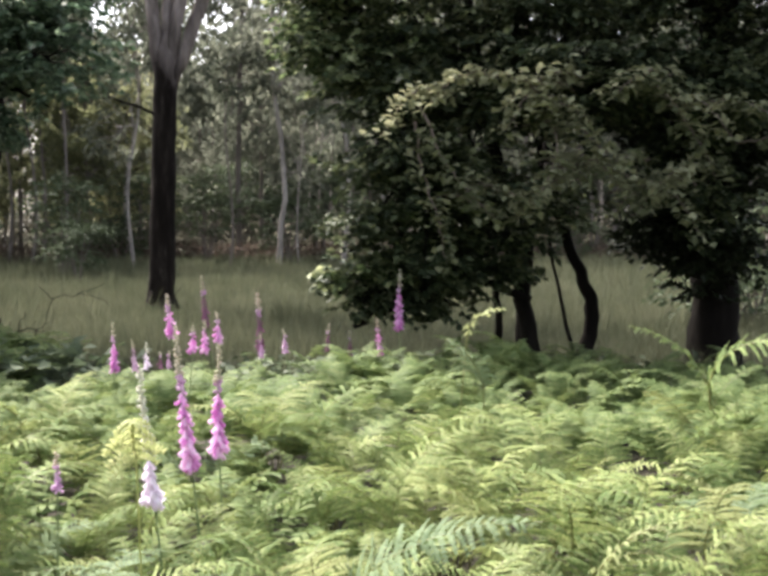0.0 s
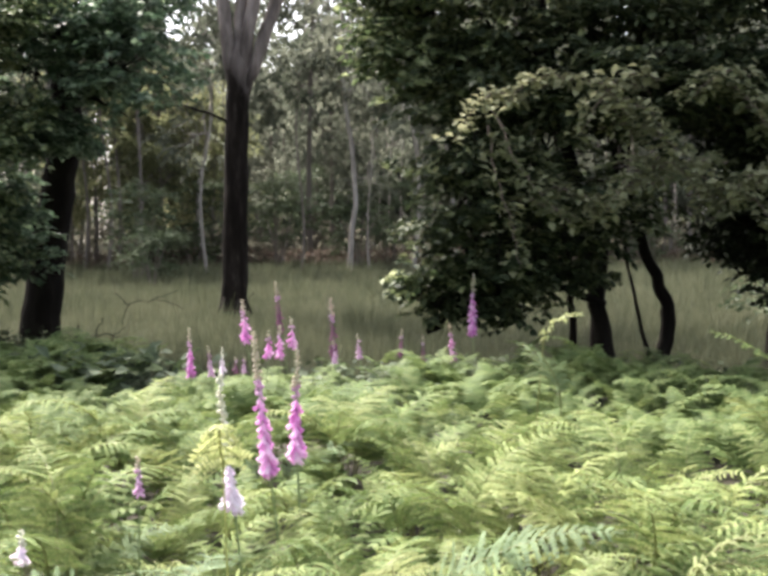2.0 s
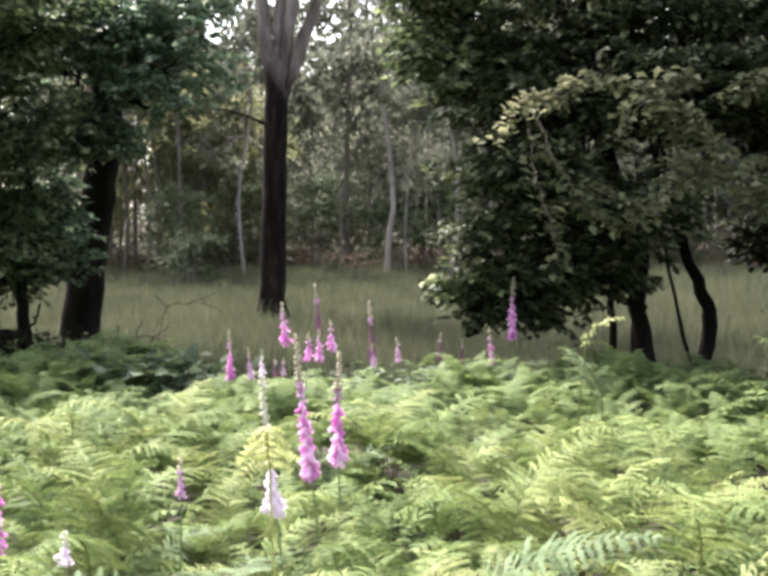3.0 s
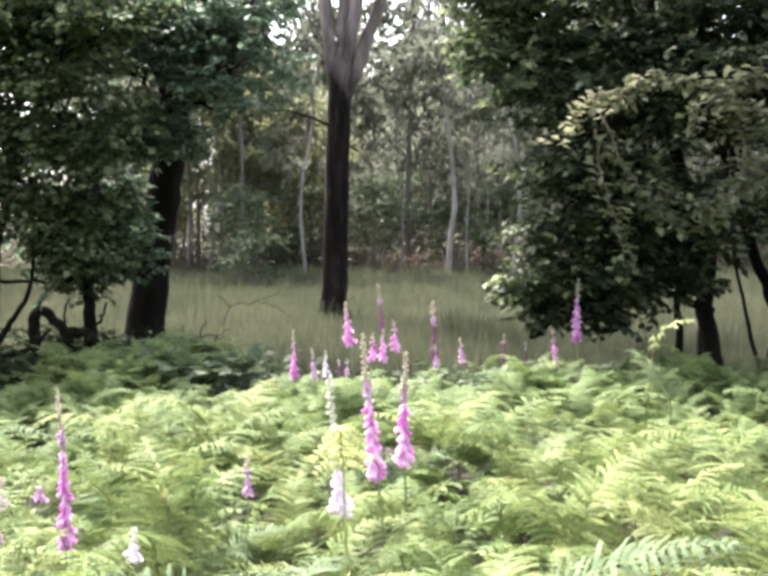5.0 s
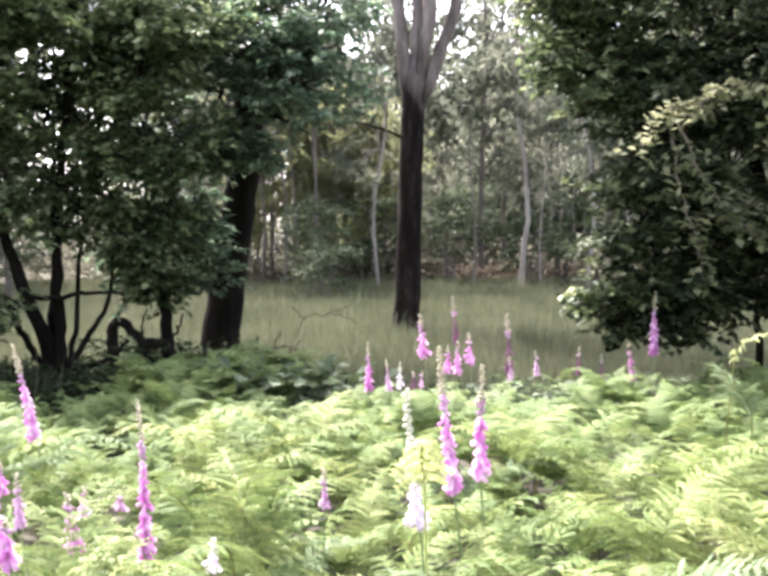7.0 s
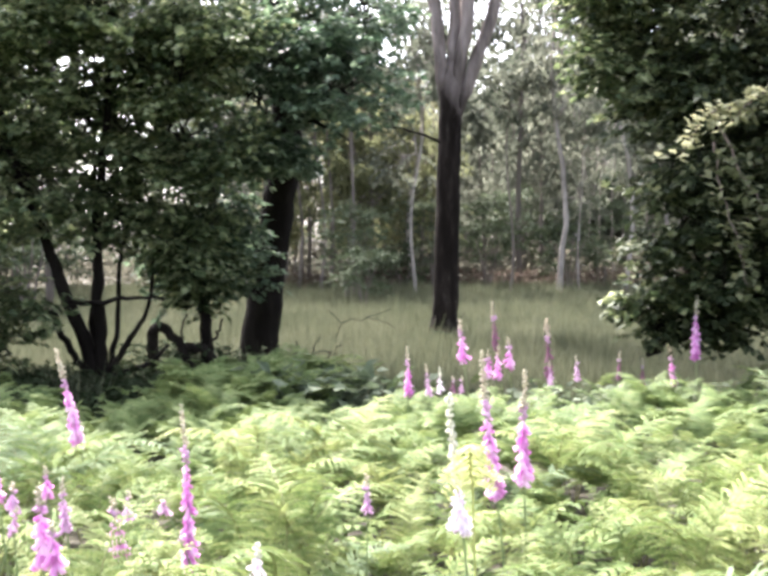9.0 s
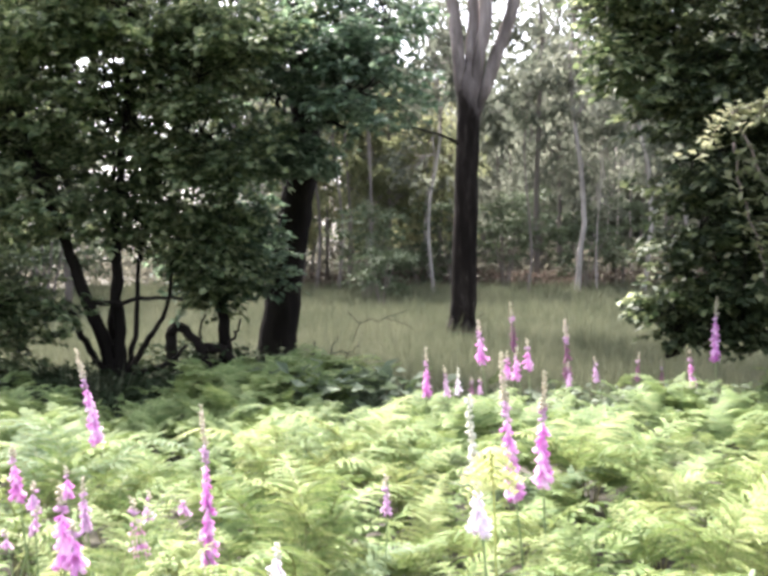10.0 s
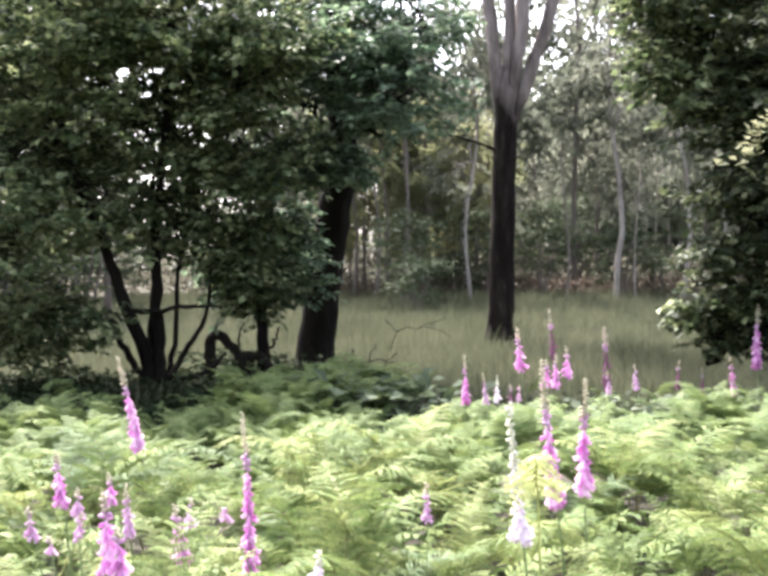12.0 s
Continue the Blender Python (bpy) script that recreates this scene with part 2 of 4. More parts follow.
def tube(mesh, pts, radii, sides=8, rough=0.0):
    """A tapered tube along a line of points, with closed ends."""
    pts, radii = np.asarray(pts, float), np.asarray(radii, float)
    n = len(pts)
    tan = unit(np.gradient(pts, axis=0))
    ref = np.where(np.abs(tan[:, 2:3]) > 0.9, np.array([[1.0, 0, 0]]), UP[None])
    a = unit(np.cross(tan, ref))
    for i in range(1, n):
        if np.dot(a[i], a[i - 1]) < 0:
            a[i] = -a[i]
    b = np.cross(tan, a)
    ang = np.linspace(0, 2 * np.pi, sides, endpoint=False)
    r = radii[:, None] * (1 + rough * rng.normal(size=(n, sides))) if rough else np.repeat(radii[:, None], sides, 1)
    ring = pts[:, None] + r[..., None] * (np.cos(ang)[None, :, None] * a[:, None] + np.sin(ang)[None, :, None] * b[:, None])
    k = np.arange(sides)
    faces = []
    for i in range(n - 1):
        for j in range(sides):
            faces.append((i * sides + j, i * sides + (j + 1) % sides, (i + 1) * sides + (j + 1) % sides, (i + 1) * sides + j))
    mesh.add(ring, faces)
    base = mesh.n - n * sides
    mesh.f.append([int(base + j) for j in reversed(k)])
    mesh.f.append([int(base + (n - 1) * sides + j) for j in k])


def bend(p, q, n=6, amp=0.06, sag=0.0):
    """A wandering line from p to q."""
    p, q = np.asarray(p, float), np.asarray(q, float)
    s = np.linspace(0, 1, n)[:, None]
    d = np.linalg.norm(q - p)
    w = rng.normal(size=(n, 3)) * amp * d * np.sin(np.pi * s)
    line = p + (q - p) * s + w
    line[:, 2] += sag * d * np.sin(np.pi * s[:, 0])
    return line


def through_points(pts, per=4, amp=0.0):
    """A smooth line through given points (Catmull-Rom)."""
    pts = [np.asarray(p, float) for p in pts]
    pts = [2 * pts[0] - pts[1]] + pts + [2 * pts[-1] - pts[-2]]
    out = []
    for i in range(1, len(pts) - 2):
        for s in np.linspace(0, 1, per, endpoint=False):
            a, b, c, d = pts[i - 1:i + 3]
            out.append(0.5 * (2 * b + (c - a) * s + (2 * a - 5 * b + 4 * c - d) * s * s + (3 * b - a - 3 * c + d) * s ** 3))
    out.append(pts[-2])
    out = np.array(out)
    return out + rng.normal(size=out.shape) * amp


def add_leaves(mesh, pos, direc, length, width, tilt=0.35):
    """Folded pointed leaves: two triangles a leaf, along direc from pos."""
    n = len(pos)
    up = unit(UP[None] + rng.normal(size=(n, 3)) * tilt)
    side = unit(np.cross(direc, up))
    nrm = np.cross(side, direc)
    L = length * rng.uniform(0.65, 1.25, (n, 1))
    Wd = width * rng.uniform(0.7, 1.2, (n, 1))
    v = np.stack([pos, pos + direc * L * 0.45 + side * Wd * 0.5 + nrm * L * 0.08, pos + direc * L - nrm * L * 0.1, pos + direc * L * 0.45 - side * Wd * 0.5 + nrm * L * 0.08], 1)
    i = np.arange(n)[:, None] * 4
    f = np.concatenate([i + np.array([[0, 1, 2]]), i + np.array([[0, 2, 3]])], 0)
    mesh.add(v, f)


def sprays(mesh, centre, radii, count, leaf=(0.07, 0.042), per=9, twig=0.28, cluster=14, droop=-0.15, spread=0.30, tilt=0.35):
    """Leafy twigs in uneven clusters inside an ellipsoid."""
    centre, radii = np.asarray(centre, float), np.asarray(radii, float)
    u = unit(rng.normal(size=(cluster, 3))) * rng.uniform(0.25, 1.0, (cluster, 1)) ** 0.5
    hubs = centre + u * radii
    c = hubs[rng.integers(0, cluster, count)] + rng.normal(size=(count, 3)) * radii * spread * np.array((1, 1, 0.55))
    az = rng.uniform(0, 2 * np.pi, count)
    d = unit(np.stack([np.cos(az), np.sin(az), rng.normal(droop, 0.3, count)], 1))
    s = (np.arange(per) + rng.uniform(0, 1, (count, per))) / per
    sgn = np.where(np.arange(per) % 2, 1.0, -1.0)[None, :, None]
    side = unit(np.cross(d, UP[None]))
    pos = c[:, None] + d[:, None] * (s * twig)[..., None] + rng.normal(size=(count, per, 3)) * 0.012
    ld = unit(d[:, None] * 0.75 + side[:, None] * sgn * 0.7 + rng.normal(size=(count, per, 3)) * 0.25 + np.array((0, 0, -0.12)))
    add_leaves(mesh, pos.reshape(-1, 3), ld.reshape(-1, 3), leaf[0], leaf[1], tilt)
    return hubs


def rise(x, y):
    """Height of the ground."""
    x, y = np.asarray(x, float), np.asarray(y, float)
    s = np.clip((y - 11) / 26, 0, 1)
    g = 0.28 * s * s * (3 - 2 * s)
    g = g + 0.16 * np.exp(-((x + 5.6) ** 2 / 3.0 + (y - 11.0) ** 2 / 3.0))
    near = np.exp(-((x * x + y * y) / 60.0 ** 2))
    g = g + near * (0.04 * np.sin(x * 0.9 + 1.3) * np.cos(y * 0.7) + 0.025 * np.sin(x * 2.3 + y * 1.7))
    return g


# ---- ground ----
def build_ground():
    s = np.concatenate([-np.geomspace(900, 32, 22), np.linspace(-30, 40, 141), np.geomspace(42, 900, 22)])
    xs, ys = np.meshgrid(s - 4.0, s, indexing="ij")
    z = rise(xs, ys)
    m = Mesh()
    n = len(s)
    i, j = np.meshgrid(np.arange(n - 1), np.arange(n - 1), indexing="ij")
    a = (i * n + j).ravel()
    m.add(np.stack([xs, ys, z], -1), np.stack([a, a + n, a + n + 1, a + 1], 1))
    return tagged(new("ground", m.data("ground", M_GROUND)), "brown leaf litter and soil of a woodland clearing", "ground", kind="structure")


build_ground()

# ---- bracken ----


def frond(stipe, blade, pairs, gap, arch, curl=0.0, twist=0.0, widest=0.36, full=1.0, limp=1.0):
    """A bracken frond: stalk along +z that bends over towards +x, with feathered side fronds. Returns leaf verts, leaf faces, stalk points, rib lines."""
    n = 24
    s = np.linspace(0, 1, n)
    ang = radians(78) - np.radians(arch) * s ** 0.8 - curl * s ** 3
    step = blade / (n - 1)
    x = 0.10 * stipe + np.concatenate([[0], np.cumsum(np.cos(ang[:-1]) * step)])
    z = stipe + np.concatenate([[0], np.cumsum(np.sin(ang[:-1]) * step)])
    rach = np.stack([x, 0.05 * blade * np.sin(s * 4 + twist), z], 1)
    tan = unit(np.gradient(rach, axis=0))
    verts, faces, cnt = [], [], 0
    axes = []
    for k in range(pairs):
        u = 0.02 + 0.95 * (k / pairs) ** 0.92
        for sg in (-1, 1):
            idx = min(0.985, max(0.0, u + rng.normal(0, 0.12) / pairs)) * (n - 1)
            i0 = int(idx)
            o = rach[i0] + (rach[min(i0 + 1, n - 1)] - rach[i0]) * (idx - i0)
            t = tan[i0]
            nrm = unit(np.cross(t, np.array((0, 1.0, 0))))
            nrm = nrm if nrm[2] > 0 else -nrm
            length = (blade * widest * (1 - u) ** 0.85 * (0.8 + 0.2 * min(1, u * 6)) + 0.014) * rng.uniform(0.86, 1.08)
            lean = 0.50 + rng.normal(0, 0.12)
            d = unit(t * lean + np.array((0, sg, 0)) + nrm * (0.18 + rng.normal(0, 0.15)))
            sag = rng.uniform(0.20, 0.50) * limp
            roll = rng.normal(0, 0.25)
            pin = max(4, int(length / gap))
            for q in range(pin):
                w = (q + 0.5) / pin
                p = o + d * length * w - UP * length * sag * w * w
                dd = unit(d - UP * 2 * sag * w)
                pl = full * (0.056 * length * (1 - w) ** 0.6 + 0.0055) * rng.uniform(0.8, 1.15)
                cross = unit(np.cross(nrm, dd) + nrm * roll)
                half = dd * gap * 0.47
                for h in (-1, 1):
                    e = unit(cross * h + dd * 0.35 + nrm * rng.normal(-0.15, 0.10))
                    verts += [p - half, p + half, p + e * pl + half * 0.45, p + e * pl * 0.92 - half * 0.45]
                    faces.append((cnt, cnt + 1, cnt + 2, cnt + 3))
                    cnt += 4
            axes.append((o, o + d * length * 0.5 - UP * length * sag * 0.25, o + d * length * 0.96 - UP * length * sag * 0.92))
    for i in range(n - 1):  # green midrib that joins the side fronds
        w, j = np.array((0, 0.003 * (1 - s[i]) + 0.0015, 0)), i + 1
        verts += [rach[i] - w, rach[i] + w, rach[j] + w, rach[j] - w]
        faces.append((cnt, cnt + 1, cnt + 2, cnt + 3))
        cnt += 4
    stalk = np.concatenate([[(0, 0, 0)], [(0.04 * stipe, 0, 0.5 * stipe)], rach])
    return np.array(verts), faces, stalk, axes


def frond_meshes(name, mat, stipe, blade, pairs, gap, arch, curl, widest=0.36, thick=0.005, stalk_mat=None, full=1.0, limp=1.0):
    v, f, stalk, axes = frond(stipe, blade, pairs, gap, arch, curl, rng.uniform(0, 6), widest, full, limp)
    leafy = Mesh()
    leafy.add(v, f)
    st = Mesh()
    tube(st, stalk[::3], np.linspace(thick, thick * 0.25, len(stalk[::3])), 4)
    for a in axes:
        tube(st, (a[0], a[2]), (0.0014, 0.0007), 3)
    return leafy.data(name, mat, False), st.data("stalk", stalk_mat or M_STIPE)


NEAR = []
for spec in ((0.44, 0.60, 20, 0.0135, 76, 0.2), (0.48, 0.70, 22, 0.0140, 94, 0.2), (0.40, 0.52, 17, 0.0130, 62, 0.1), (0.54, 0.64, 21, 0.0140, 108, 0.2), (0.46, 0.72, 23, 0.0140, 86, 0.2), (0.50, 0.44, 15, 0.0125, 58, 0.3), (0.54, 0.60, 20, 0.0135, 114, 0.1), (0.48, 0.42, 14, 0.0120, 78, 0.4), (0.46, 0.66, 21, 0.0140, 98, 0.1)):
    NEAR.append(frond_meshes("frond", M_FERN, *spec))
NEAR_BLUE = [frond_meshes("frond", M_FERN_BLUE, *spec) for spec in ((0.50, 0.72, 22, 0.0135, 98, 0.1), (0.50, 0.64, 20, 0.0135, 86, 0.2))]
UPRIGHT = [frond_meshes("frond", M_FERN_PALE, 0.98, 0.30, 11, 0.010, 78, 0.3, 0.56, 0.004, None, 1.5, 1.1)]
SPROUT = [frond_meshes("frond", M_FERN_YOUNG_LIT, 1.09, 0.17, 11, 0.0065, 72, 0.5, 0.29, 0.0020, M_FERN_YOUNG_LIT, 1.1, 2.6)]
NEAR_PALE = [frond_meshes("frond", M_FERN_PALE, *spec) for spec in ((0.52, 0.54, 18, 0.0125, 72, 0.3), (0.55, 0.46, 16, 0.0120, 94, 0.3))]
FERNS = Mesh()


def plain_frond(stipe, blade, pairs, arch, widest=0.40):
    """A simpler frond whose side fronds are single narrow drooping blades."""
    s = np.linspace(0, 1, pairs + 1)
    ang = radians(78) - radians(arch) * s ** 0.8
    x = np.cumsum(np.cos(ang)) * blade / pairs
    z = stipe + np.cumsum(np.sin(ang)) * blade / pairs
    v, f = [], []
    for k in range(pairs):
        o = np.array((x[k], 0, z[k]))
        t = unit(np.array((x[k + 1] - x[k], 0, z[k + 1] - z[k])))
        for sg in (-1, 1):
            length, w = (blade * widest * (1 - s[k]) ** 0.8 + 0.02) * rng.uniform(0.85, 1.1), blade / pairs * 0.40
            d = unit(t * 0.5 + np.array((0, sg, rng.normal(0.08, 0.12))))
            sag = rng.uniform(0.15, 0.45)
            i = len(v)
            v += [o - t * w * 0.8, o + d * length * 0.5 - t * w - UP * length * sag * 0.25, o + d * length - UP * length * sag, o + d * length * 0.5 + t * w - UP * length * sag * 0.25, o + t * w * 0.8]
            f.append((i, i + 1, i + 2, i + 3, i + 4))
    return np.array(v), f, None, None


PLAIN = [plain_frond(*spec) for spec in ((0.36, 0.62, 10, 75), (0.40, 0.66, 10, 95), (0.34, 0.56, 9, 60), (0.38, 0.60, 9, 85))]
FAR = [plain_frond(*spec, 0.34) for spec in ((0.44, 0.50, 18, 76), (0.48, 0.54, 19, 92), (0.40, 0.46, 17, 64), (0.50, 0.50, 18, 106), (0.48, 0.44, 17, 84), (0.46, 0.52, 19, 98))]


def height_of_ferns(x, y):
    h = 0.80 + 0.15 * math.sin(x * 1.7 + 0.6) * math.cos(y * 1.3 + 0.4) + 0.11 * math.sin(x * 3.9 + y * 2.6)
    h += 0.17 * math.exp(-((x + 3.3) ** 2 / 1.0 + (y - 9.3) ** 2 / 1.6))
    return h - 0.10 * math.exp(-((x + 2.0) ** 2 / 0.8 + (y - 3.5) ** 2 / 0.8)) - 0.10 * math.exp(-((x + 2.4) ** 2 / 0.6 + (y - 4.3) ** 2 / 1.2)) - 0.13 * math.exp(-((x + 2.7) ** 2 / 0.4 + (y - 4.8) ** 2 / 0.5))


def fern_plant(x, y, kinds, count, size, label="yellow-green bracken fern standing in a dense patch", group="bracken ferns of the clearing", turn=None, lean=6, vary=0.15, spin=22):
    plant = thing("bracken_fern", (x, y, float(rise(x, y)) - 0.01), label, "fern", group)
    a0 = rng.uniform(0, 360) if turn is None else turn
    for k in range(count):
        leafy, st = kinds[rng.integers(len(kinds))]
        f = part("frond", leafy, None, plant)
        f.rotation_euler = [radians(v) for v in (rng.normal(0, lean), rng.normal(0, lean), a0 + k * 360 / count + rng.normal(0, spin))]
        f.location = (rng.normal(0, 0.0014 * spin), rng.normal(0, 0.0014 * spin), 0)
        sc = size * rng.uniform(1 - vary, 1 + vary)
        f.scale = (sc, sc, sc)
        part("stalk", st, None, f, "green frond stalk")
    return plant


def far_frond(x, y, size, kinds=FAR):
    v, f, _, _ = kinds[rng.integers(len(kinds))]
    a, tx, ty = rng.uniform(0, 6.283), rng.normal(0, 0.1), rng.normal(0, 0.1)
    rot = np.array(Euler((tx, ty, a)).to_matrix())
    FERNS.add((v * size) @ rot.T + (x, y, float(rise(x, y))), f)


def scatter_ferns():
    d = 2.35
    while d < 6.2:
        width = radians(62)
        m = int(width * d / 0.38)
        for k in range(m):
            az = radians(-39) + width * (k + rng.uniform(0.1, 0.9)) / m
            dd = d + rng.uniform(-0.16, 0.16)
            x, y = dd * math.sin(az), dd * math.cos(az)
            h = height_of_ferns(x, y) * 0.9
            kinds = rng.choice(3, p=(0.84, 0.08, 0.08))
            kinds = (NEAR, NEAR_BLUE, NEAR_PALE if d < 4.6 else NEAR)[kinds]
            if kinds is NEAR_PALE:
                fern_plant(x, y, kinds, 4, h, lean=13, label="pale yellowish bracken fern in a dense patch")
            elif kinds is NEAR:
                fern_plant(x, y, kinds, int(rng.integers(3, 6)), h * rng.uniform(0.85, 1.1), lean=11)
            else:
                fern_plant(x, y, kinds, 4, h, lean=11, label="bluish green bracken fern in a dense patch")
        d += 0.36
    # the farther field, as one mass
    for k in range(3900):
        az = radians(rng.uniform(-44, 27))
        dd = math.sqrt(rng.uniform(6.1 ** 2, 11.0 ** 2))
        x, y = dd * math.sin(az), dd * math.cos(az)
        edge = 9.4 + 0.5 * math.sin(x * 1.1) - (0.7 if -2.7 < x < 0.9 else 0) + (1.2 if -4.2 < x < -2.7 else 0) - (0.5 if x < -4.4 else 0)
        if dd > edge and rng.random() < 0.95:
            continue
        far_frond(x, y, height_of_ferns(x, y) * rng.uniform(0.65, 0.95) * (0.85 if x < -4.2 else 0.95 if x < -2.4 else 1))
    # small fronds under the canopy
    for k in range(430):
        az = radians(rng.uniform(-40, 23))
        dd = math.sqrt(rng.uniform(1.3 ** 2, 6.2 ** 2))
        far_frond(dd * math.sin(az), dd * math.cos(az), rng.uniform(0.42, 0.62), PLAIN)
    # beside and behind, round a trodden spot
    for k in range(3400):
        x, y = rng.uniform(-11, 8), rng.uniform(-6, 9.5)
        deg, dd = math.degrees(math.atan2(x, y)), math.hypot(x, y)
        if (-40 < deg < 23 and dd > 1.2) or dd < 1.0 or (dd > 6 and -44 < deg < 27):
            continue
        far_frond(x, y, rng.uniform(0.6, 0.95), PLAIN)
    for k in range(150):
        az, dd = radians(rng.uniform(-40, 23)), math.sqrt(rng.uniform(1.0, 5.3))
        far_frond(dd * math.sin(az), dd * math.cos(az), rng.uniform(0.6, 0.8), PLAIN)


scatter_ferns()
tagged(new("bracken", FERNS.data("bracken", M_FERN_SHADED, False)), "dense patch of green bracken across the clearing", "bracken", kind="stuff")
fern_plant(-0.433, 2.20, SPROUT, 1, 1.062, "pale young bracken frond in sunlit tones among foxgloves", "pale bracken fronds", turn=-90, lean=0.3, vary=0.01, spin=2)
fern_plant(0.37, 6.40, UPRIGHT, 1, 1.0, "pale uncurling bracken frond above the patch", "pale bracken fronds", turn=-12, lean=1, vary=0.02, spin=3)
fern_plant(0.62, 6.30, [frond_meshes("frond", M_FERN_BLUE, 0.72, 0.40, 14, 0.011, 58, 0.1, 0.66, full=1.2)], 1, 1.0, "tall bluish green bracken fern with broad fronds", "bracken ferns of the clearing", turn=-90, lean=3, vary=0.03)
LYING = frond_meshes("frond", M_FERN_BLUE, 0.64, 0.74, 25, 0.012, 88, 0.1, 0.26, full=1.25)
lying = fern_plant(-0.12, 3.46, [LYING], 1, 1.0, "large bluish green bracken frond lying over the patch", "bracken ferns of the clearing", turn=-10, lean=1, spin=2)
lying.children[0].rotation_euler[0] += radians(24)
fern_plant(-0.80, 3.02, NEAR_BLUE, 4, 0.86, "bluish green bracken fern in a dense patch", "bracken ferns of the clearing", lean=8)
fern_plant(0.54, 3.35, NEAR_PALE, 5, 0.86, "pale yellowish bracken fern in a dense patch", "bracken ferns of the clearing", lean=10)
for x, y in ((-1.84, 5.15), (-1.70, 5.70), (-2.02, 5.45), (-0.62, 6.1), (-1.44, 4.05), (-1.66, 4.40)):
    fern_plant(x, y, NEAR, 5, 0.92)
fern_plant(1.75, 6.2, NEAR, 4, 1.12, "tall green bracken fern with arching fronds", "bracken ferns of the clearing")

# ---- foxgloves ----


def bell_mesh(length, width, mat):
    m = Mesh()
    sides = 8
    prof = ((0.0, 0.26), (0.12, 0.52), (0.40, 0.80), (0.80, 0.90), (1.0, 1.04))
    rings = []
    for i, (u, r) in enumerate(prof):
        a = np.linspace(0, 2 * np.pi, sides, endpoint=False)
        lip = 0.10 * length * np.cos(a) if i == len(prof) - 1 else 0
        rings.append(np.stack([u * length + lip * np.ones(sides), r * width / 2 * np.cos(a), r * width / 2 * np.sin(a)], 1))
    v = np.concatenate(rings)
    f = []
    for i in range(len(prof) - 1):
        for j in range(sides):
            f.append((i * sides + j, i * sides + (j + 1) % sides, (i + 1) * sides + (j + 1) % sides, (i + 1) * sides + j))
    m.add(v, f)
    m.f.append(list(range(sides))[::-1])
    return m.data("bell", mat)


def bud_mesh(mat):
    m = Mesh()
    tube(m, [(0, 0, 0), (0.006, 0, 0), (0.014, 0, 0), (0.020, 0, 0)], (0.003, 0.0075, 0.0065, 0.002), 6)
    return m.data("bud", mat)


BELLS = {"pink": bell_mesh(0.046, 0.023, M_PINK), "rose": bell_mesh(0.040, 0.019, M_ROSE), "white": bell_mesh(0.044, 0.022, M_WHITE), "dull": bell_mesh(0.036, 0.017, M_DULL)}
BUD = bud_mesh(M_BUD)
BUD_PINK = bud_mesh(M_ROSE)
BUD_WHITE = bud_mesh(M_POD)


def leaf_blade(length, width):
    m = Mesh()
    s = np.linspace(0, 1, 7)
    w = width * np.sin(np.pi * np.clip(s * 0.93 + 0.05, 0, 1)) * 0.5 + 0.002
    mid = np.stack([length * s, 0 * s, 0.25 * length * s - 0.55 * length * s * s], 1)
    lft, rgt = mid + np.stack([0 * s, w, 0.25 * w], 1), mid + np.stack([0 * s, -w, 0.25 * w], 1)
    v = np.concatenate([lft, mid, rgt])
    f = [(i, i + 1, 7 + i + 1, 7 + i) for i in range(6)] + [(7 + i, 7 + i + 1, 14 + i + 1, 14 + i) for i in range(6)]
    m.add(v, f)
    return m.data("leaf", M_STEM)


LEAVES = [leaf_blade(0.20, 0.06), leaf_blade(0.14, 0.045)]


